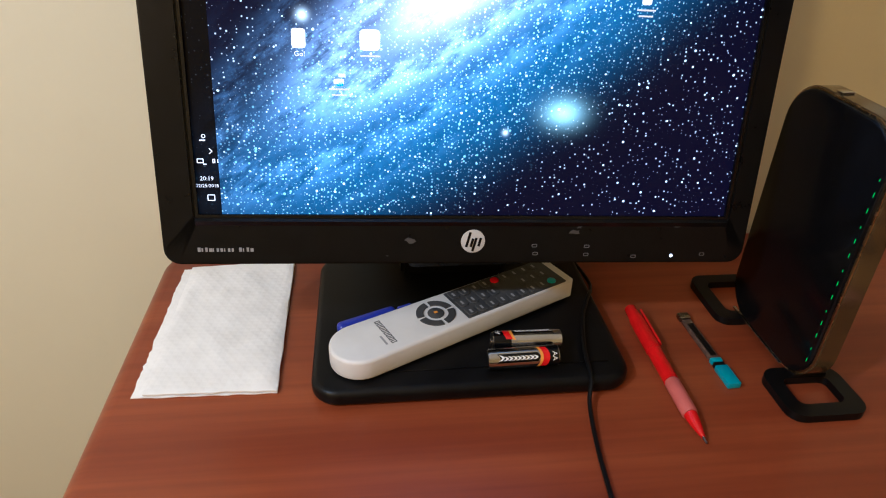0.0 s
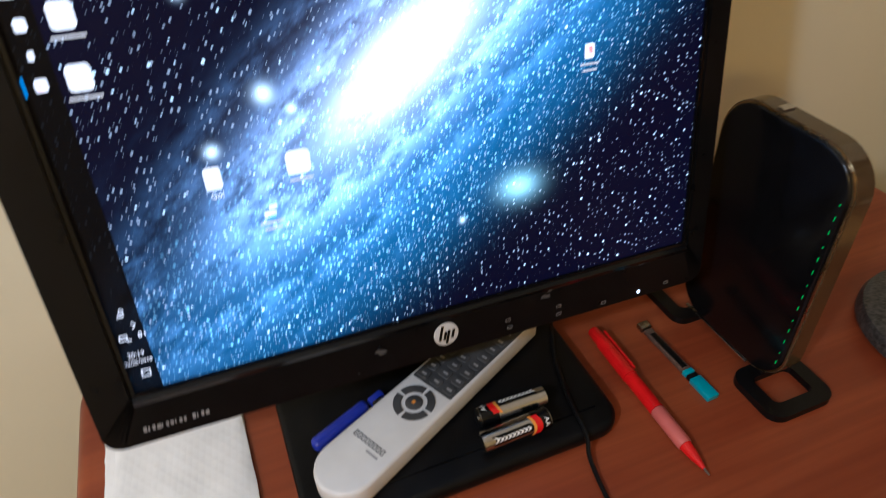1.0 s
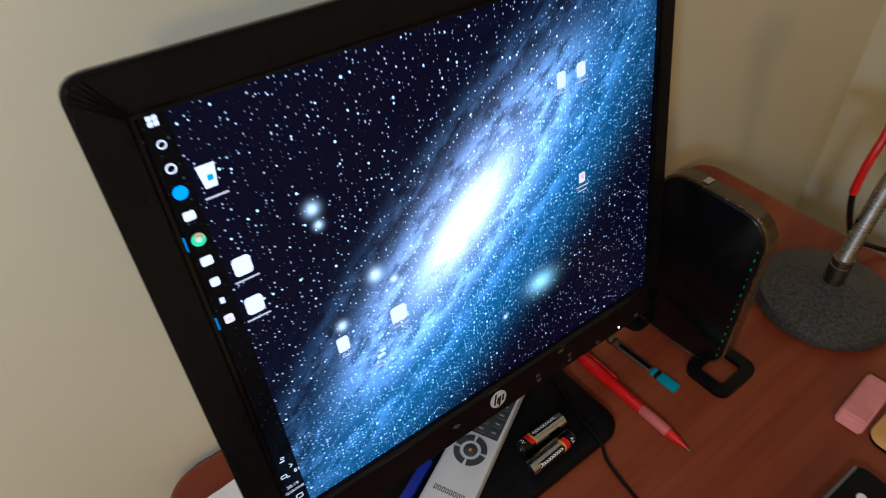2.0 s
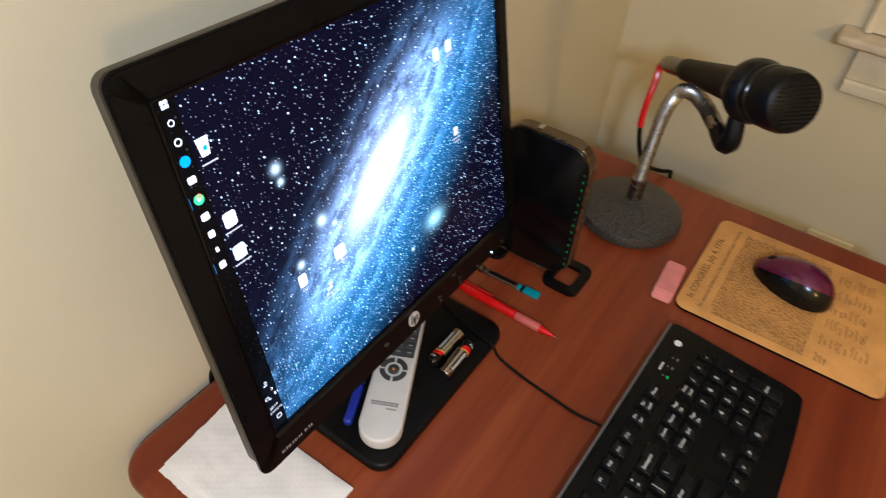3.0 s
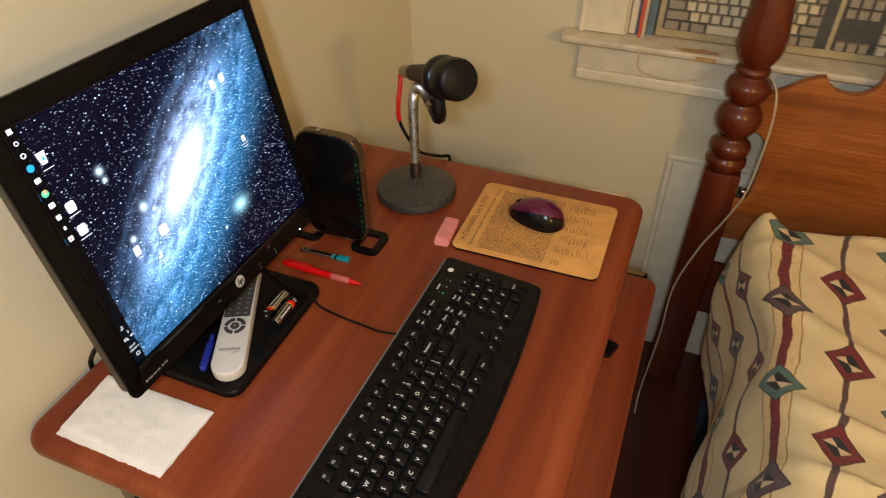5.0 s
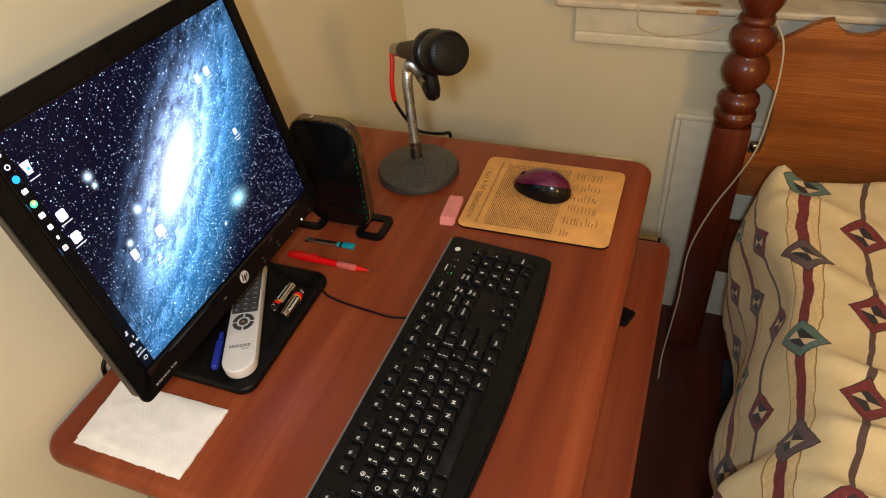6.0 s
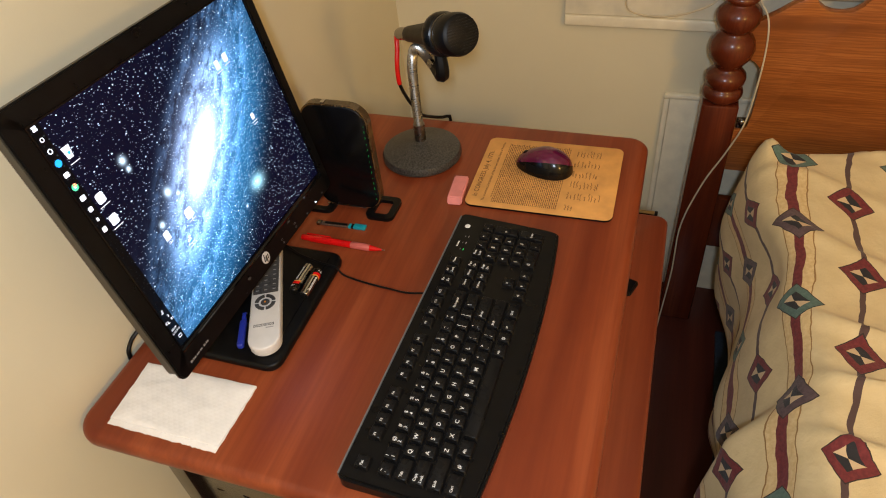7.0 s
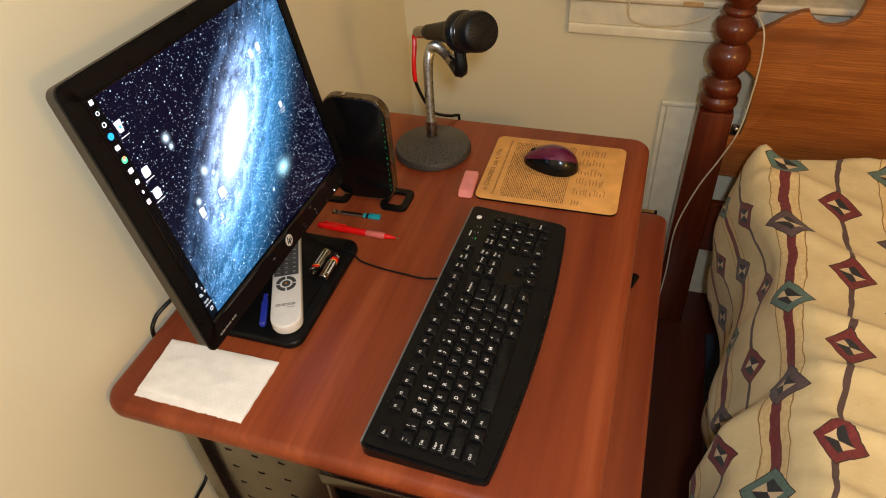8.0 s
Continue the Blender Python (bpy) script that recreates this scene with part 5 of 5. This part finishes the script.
def napkin_layer(bm, z0, thick, grow, torn, seed):
    """One folded ply: a soft slab whose west edge is torn."""
    top, low = [], []
    for i in range(NX + 1):
        a_, b_ = [], []
        for j in range(NY + 1):
            u, v = i / NX, j / NY
            p = (C[0] * (1 - u) + C[1] * u) * (1 - v) + (C[3] * (1 - u) + C[2] * u) * v
            edge = min(u, 1 - u, v, 1 - v)
            rag = torn * (0.6 * noise.noise((v * 14, seed, 0)) + 0.4 * noise.noise((v * 42, seed, 3)))
            x = p.x + (rag - grow) * (1 - u) ** 8 + 0.0007 * noise.noise((v * 9, seed, 5)) * u ** 8
            y = p.y + 0.0010 * noise.noise((u * 9, seed, 8)) * (v ** 8 - (1 - v) ** 8)
            swell = min(1.0, edge * 14) ** 0.5
            lift = 0.0016 * noise.noise((u * 3.2, v * 4.5, seed)) + 0.0007 * noise.noise((u * 9, v * 11, seed + 2))
            z = DZ + z0 + thick * (0.45 + 0.55 * swell) + max(-0.0006, lift) * swell
            a_.append(bm.verts.new((x, y, z)))
            b_.append(bm.verts.new((x, y, DZ + z0)))
        top.append(a_)
        low.append(b_)
    for i in range(NX):
        for j in range(NY):
            bm.faces.new((top[i][j], top[i + 1][j], top[i + 1][j + 1], top[i][j + 1]))
            bm.faces.new((low[i][j], low[i][j + 1], low[i + 1][j + 1], low[i + 1][j]))
    for i in range(NX):
        bm.faces.new((low[i][0], low[i + 1][0], top[i + 1][0], top[i][0]))
        bm.faces.new((top[i][NY], top[i + 1][NY], low[i + 1][NY], low[i][NY]))
    for j in range(NY):
        bm.faces.new((top[0][j], top[0][j + 1], low[0][j + 1], low[0][j]))
        bm.faces.new((low[NX][j], low[NX][j + 1], top[NX][j + 1], top[NX][j]))


napkin_layer(nap, 0.0004, 0.0014, 0.0068, 0.0024, 3.1)
napkin_layer(nap, 0.0024, 0.0020, -0.0006, 0.0010, 7.7)
solid("paper_napkin", nap, PAPER, "folded white paper napkin with a torn edge", "napkin", sharp=60)

# ---------------------------------------------------------------- on the window sill
SZ = 0.8662
old = thing("beige_keyboard", "old beige keyboard leaning against the window", "keyboard", pose(XE + 0.010, 0.067, SZ + 0.001, 0, 4, 0))
OL, OH = 0.47, 0.185  # length along -y, height along z
lean = 1.08 * Matrix(((0, 0, -1, 0), (-1, 0, 0, 0), (0, 1, 0, 0), (0, 0, 0, 1)))  # x runs along -y, y up, z towards the room
part("case", moved(prism(round_rect(0, 0, OL, OH, 0.006, 4), -0.024, 0.0, 0.004, 3), lean), BEIGE, old)
part("key_well", moved(plate(0.012, 0.016, 0.300, 0.112, 0.0001, 0.0006), lean), REMOTE_KEYS, old)
part("key_well", moved(plate(0.012, 0.127, 0.300, 0.146, 0.0001, 0.0006), lean), REMOTE_KEYS, old)
part("key_well", moved(plate(0.308, 0.016, 0.456, 0.146, 0.0001, 0.0006), lean), REMOTE_KEYS, old)
OK_MESH = {}


def old_key(x, y, w, grey):
    if (w, grey) not in OK_MESH:
        bm = bmesh.new()
        ww, hh = w * 0.0190, 0.0190
        a = [bm.verts.new(c) for c in ((0.0009, 0.0009, 0), (ww - 0.0009, 0.0009, 0), (ww - 0.0009, hh - 0.0009, 0), (0.0009, hh - 0.0009, 0))]
        b2 = [bm.verts.new(c) for c in ((0.0028, 0.0026, 0.007), (ww - 0.0028, 0.0026, 0.007), (ww - 0.0028, hh - 0.0022, 0.007), (0.0028, hh - 0.0022, 0.007))]
        bm.faces.new(b2)
        for i in range(4):
            bm.faces.new((a[i], a[(i + 1) % 4], b2[(i + 1) % 4], b2[i]))
        OK_MESH[(w, grey)] = finish("key", moved(bm, lean), KEY_GREY if grey else KEY_CREAM)
    ob = new("key", OK_MESH[(w, grey)])
    ob.parent = old
    ob.matrix_basis = Matrix.Translation(lean @ Vector((x, y, 0.0007)))


for r, row in enumerate(([1.5, 1, 1.5, 6, 1.5, 1, 1.5], [2.25] + [1] * 10 + [1.75], [1.75] + [1] * 11 + [1.25], [1.5] + [1] * 12 + [0.5], [1] * 13 + [1.0])):
    x = 0.0145
    for i, w in enumerate(row):
        grey = (r and i in (0, len(row) - 1)) or (not r and w != 6)
        old_key(x, 0.0165 + 0.0190 * r, w, bool(grey))
        x += w * 0.0190
for x in (0.0145, 0.052, 0.071, 0.090, 0.109, 0.140, 0.159, 0.178, 0.197, 0.222, 0.241, 0.260, 0.279):
    old_key(x, 0.1272, 1, not (0.05 < x < 0.12 or 0.2 < x))
for r in range(5):
    for c in range(7):
        if c < 3 and r in (1, 2):
            continue
        old_key(0.311 + c * 0.0190 + (0.009 if c > 2 else 0), 0.0165 + 0.0190 * r, 1, c < 3 or c == 6 or r == 4)
solid("slate_notebook", box(0, 0, 0, 0.05, 0.018, 0.27, 0.002), SLATE, "slate blue notebook standing on the sill", "notebook", pose(XE + 0.004, 0.1015, SZ, 0, 3, 0))
solid("orange_folder", box(0, 0, 0, 0.055, 0.007, 0.30, 0.001), ORANGE, "thin orange-red folder standing on the sill", "folder", pose(XE - 0.012, 0.0925, SZ, 0, 4, 0))
solid("cream_folder", box(0, 0, 0, 0.055, 0.006, 0.29, 0.001), SILL_TOP, "thin cream folder standing on the sill", "folder", pose(XE - 0.010, 0.0860, SZ, 0, 4, 0))
solid("blue_booklet", box(0, 0, 0, 0.04, 0.016, 0.28, 0.002), SLATE, "blue-grey booklet behind the old keyboard", "booklet", pose(XE + 0.012, 0.0695, SZ, 0, 2, 0))
# bare wood where the sill's paint has flaked off
random.seed(8)
ring = []
for i in range(22):
    a = 2 * math.pi * i / 22
    k = 0.75 + 0.45 * random.random()
    ring.append((XE - 0.041 + 0.0125 * k * math.sin(a), -0.030 + 0.044 * k * math.cos(a)))
part("bare_patch", prism(ring, 0.86605, 0.8664), BARE, window, "bare wood where the paint has flaked")
part("bare_patch", box(XE - 0.0588, -0.066, 0.853, XE - 0.0578, -0.026, 0.863), BARE, window, "bare wood where the paint has flaked")

# ---------------------------------------------------------------- the bed
bed = thing("bed", "red-stained bed with a turned post and oak headboard", "bed")
PXc, PYc = 1.075, -0.133
post_at = pose(PXc, PYc, 0.002)
shaft = prism(round_rect(-0.041, -0.041, 0.041, 0.041, 0.007, 3), 0.0, 0.655, 0.004, 2)
for v in shaft.verts:
    k = 1 - 0.11 * v.co.z / 0.655
    v.co.x, v.co.y = v.co.x * k, v.co.y * k
part("post_shaft", shaft, POST, bed, "square tapered red-stained post shaft", post_at)
turned = [(0.033, 0.6555), (0.037, 0.659), (0.0405, 0.667), (0.0405, 0.676), (0.037, 0.683), (0.034, 0.686), (0.034, 0.689), (0.039, 0.695), (0.0405, 0.705), (0.0385, 0.714), (0.031, 0.722), (0.0255, 0.727), (0.0255, 0.730), (0.031, 0.737), (0.041, 0.752), (0.0445, 0.768), (0.0415, 0.785), (0.034, 0.797), (0.027, 0.803), (0.027, 0.806), (0.034, 0.811), (0.041, 0.824), (0.0425, 0.836), (0.039, 0.848), (0.030, 0.857), (0.026, 0.860), (0.026, 0.863), (0.032, 0.867), (0.033, 0.872), (0.030, 0.877), (0.027, 0.880), (0.031, 0.886), (0.040, 0.902), (0.0440, 0.920), (0.0435, 0.940), (0.040, 0.970), (0.034, 1.01), (0.027, 1.05), (0.0215, 1.085), (0.019, 1.105), (0.026, 1.115), (0.024, 1.13), (0.016, 1.14), (0.026, 1.165), (0.027, 1.185), (0.014, 1.21), (0.004, 1.217)]
part("turned_post", lathe(turned, 40), POST, bed, "turned red-stained spindle", post_at, 60)
# headboard outline in y and z: tongue into the post, hollow below it, scrolled top
hb = [(-0.150, 0.474), (-0.150, 0.580), (-0.181, 0.581), (-0.197, 0.587), (-0.201, 0.62), (-0.202, 0.664), (-0.200, 0.698), (-0.196, 0.724), (-0.184, 0.738), (-0.171, 0.745), (-0.150, 0.747), (-0.150, 0.808)]
hb += [(-0.165, 0.818), (-0.183, 0.830), (-0.205, 0.844), (-0.226, 0.861), (-0.249, 0.872), (-0.261, 0.874), (-0.268, 0.862), (-0.281, 0.852), (-0.296, 0.8475), (-0.313, 0.847), (-0.329, 0.851), (-0.342, 0.861), (-0.349, 0.873), (-0.351, 0.887), (-0.352, 0.905), (-0.365, 0.93), (-0.40, 0.972), (-0.47, 1.02), (-0.60, 1.055), (-0.80, 1.07), (-0.98, 1.06)]
hb += [(-1.35, 0.9), (-1.44, 0.86), (-1.44, 0.474)]
h_bm = moved(prism([(-y, z) for y, z in hb], 1.078, 1.100, 0.002, 2), Matrix(((0, 0, 1, 0), (-1, 0, 0, 0), (0, 1, 0, 0), (0, 0, 0, 1))))
part("headboard", h_bm, OAK, bed, "oak veneer headboard with a scrolled top")
part("lower_rail", box(1.076, -1.44, 0.24, 1.098, -0.150, 0.390, 0.003), POST, bed, "dark rail below the headboard")
part("bracket", box(1.0772, -0.192, 0.586, 1.0812, -0.176, 0.612, 0.001), STEEL, bed, "grey steel bracket")
part("side_rail", box(-0.95, -0.300, 0.20, 1.038, -0.276, 0.36, 0.004), POST, bed)
part("headboard_bolt", moved(lathe([(0.007, 0), (0.007, 0.004), (0.004, 0.006)], 12), pose(1.077, -0.186, 0.600, 0, -90, 0)), STEEL, bed)
solid("mattress", prism(round_rect(-0.95, -1.55, 1.06, -0.310, 0.05, 6), 0.36, 0.555, 0.03, 4), SHEET, "mattress in a pale blue fitted sheet", "mattress")
solid("box_spring", box(-0.95, -1.5, 0.12, 1.04, -0.310, 0.355, 0.01), RUG, "dark blue fabric box spring under the mattress", "box spring")

quilt_bm = bmesh.new()
uvl = quilt_bm.loops.layers.uv.new("cloth")
NS, NW = 190, 150
A0, A1 = -0.50, 0.950          # along the bed
W0, W1 = -0.40, 1.18           # across: minus hangs down the side
YE = -0.235                    # where the top turns down
cs, sn = math.cos(radians(10)), math.sin(radians(10))
grid = []
for i in range(NS + 1):
    row = []
    for j in range(NW + 1):
        x = A0 + (A1 - A0) * i / NS
        w = W0 + (W1 - W0) * (j / NW) ** 1.0
        hd = min(1.0, max(0.0, (x - 0.60) / 0.30))
        hd = hd * hd * (3 - 2 * hd)
        e = YE - 0.015 * math.sin(x * 3.1 + 0.4) * (1 - hd) + 0.030 * hd
        R = 0.055 - 0.020 * hd
        flare = min(1.0, max(0.0, (x - 0.45) / 0.45))
        flare = 0.29 - 0.25 * flare * flare * (3 - 2 * flare)
        if w > R * 0.6:
            y, z = e - R - (w - R * 0.6), 0.618
        elif w > -R:
            a = (R * 0.6 - w) / (1.6 * R) * math.pi / 2
            y, z = e - R + R * math.sin(a), 0.618 - R + R * math.cos(a)
        else:
            drop = -R - w
            out = min(drop, 0.20)
            y, z = e + flare * out - 0.10 * (drop - out), 0.618 - R - 0.93 * out - 0.99 * (drop - out)
        top = min(1.0, max(0.0, (w + 0.05) / 0.12))
        side = 1 - top
        # soft folds across the bed on top, hanging folds down the side
        fold = 0.013 * noise.noise((x * 5.0 + w * 2.0, w * 3.4, 0.3)) + 0.006 * noise.noise((x * 13 + w * 7, w * 4, 1.7))
        crease = 0.020 * max(0.0, math.sin((x * 0.9 + w * 0.35) * 52 + 3.5 * noise.noise((x * 3, w * 4, 9)))) ** 4 * max(0.0, 0.9 + 1.5 * noise.noise((x * 2.5, w * 3.5, 21)))
        z += top * (fold + crease)
        y += side * (0.014 * math.sin(x * 17 + w * 4 + 2.0 * noise.noise((x * 4, w * 3, 4))) * min(1, max(0, -w) / 0.2) + 0.020 * noise.noise((x * 6, w * 7, 2)))
        # one broad fold down the side, fuller towards the foot
        ridge = min(1.0, max(0.0, (0.43 - x + 0.25 * w) / 0.06))
        y += 0.052 * ridge * ridge * (3 - 2 * ridge) * min(1.0, max(0.0, -w - 0.01) / 0.12)
        # over the pillow at the head
        pil = max(0.0, min(1.0, (x - 0.60) / 0.28))
        z += top * 0.030 * pil * pil * (3 - 2 * pil) - top * 0.09 * max(0.0, (x - 0.905) / 0.045) ** 2
        # the lifted corner
        cn = math.exp(-((x - 0.935) / 0.034) ** 2 - ((w - 0.006) / 0.030) ** 2)
        z += 0.048 * cn
        row.append((quilt_bm.verts.new((x, y, z)), x, w))
    grid.append(row)
for i in range(NS):
    for j in range(NW):
        four = (grid[i][j], grid[i + 1][j], grid[i + 1][j + 1], grid[i][j + 1])
        f = quilt_bm.faces.new([c[0] for c in four])
        for lp, c in zip(f.loops, four):
            x, w = c[1], c[2]
            lp[uvl].uv = ((x - 0.784) * cs + (w - 0.120) * sn + 0.075, (w - 0.120) * cs - (x - 0.784) * sn + 0.09)
me = finish("comforter", quilt_bm, QUILT, 80)
comforter = tagged(new("comforter", me), "cream comforter with bands and rows of diamonds, rumpled", "comforter")
sol = comforter.modifiers.new("thick", "SOLIDIFY")
sol.thickness, sol.offset = 0.012, -1

wc = thing("white_cable", "cream cable drooping from the sill over the bed post", "cable")
wp = smooth_path([(XE - 0.055, 0.086, 0.868), (XE - 0.062, 0.084, 0.850), (XE - 0.060, 0.078, 0.820), (XE - 0.056, 0.040, 0.806), (XE - 0.062, -0.02, 0.812), (XE - 0.075, -0.075, 0.838), (1.105, -0.110, 0.866), (1.085, -0.150, 0.872), (1.055, -0.172, 0.862), (1.035, -0.184, 0.840), (1.028, -0.190, 0.790), (1.022, -0.190, 0.720), (1.018, -0.184, 0.634), (1.012, -0.160, 0.560), (1.005, -0.128, 0.480), (0.995, -0.100, 0.36), (0.98, -0.10, 0.22), (0.95, -0.09, 0.05), (0.90, -0.09, 0.006)], 8)
part("cable_sheath", tube(wp, 0.0018, 8), CABLE_WHITE, wc)

pw = thing("power_cable", "black power cable behind the desk", "cable")
part("cable_sheath", tube(smooth_path([(0.19, 0.600, 0.772), (0.155, 0.612, 0.770), (0.128, 0.6215, 0.758), (0.116, 0.6215, 0.73), (0.125, 0.6215, 0.62), (0.125, 0.6215, 0.50), (0.085, 0.620, 0.425), (0.02, 0.618, 0.405), (-0.04, 0.618, 0.30), (-0.04, 0.61, 0.006)], 8), 0.0030, 8), BLACK, pw)
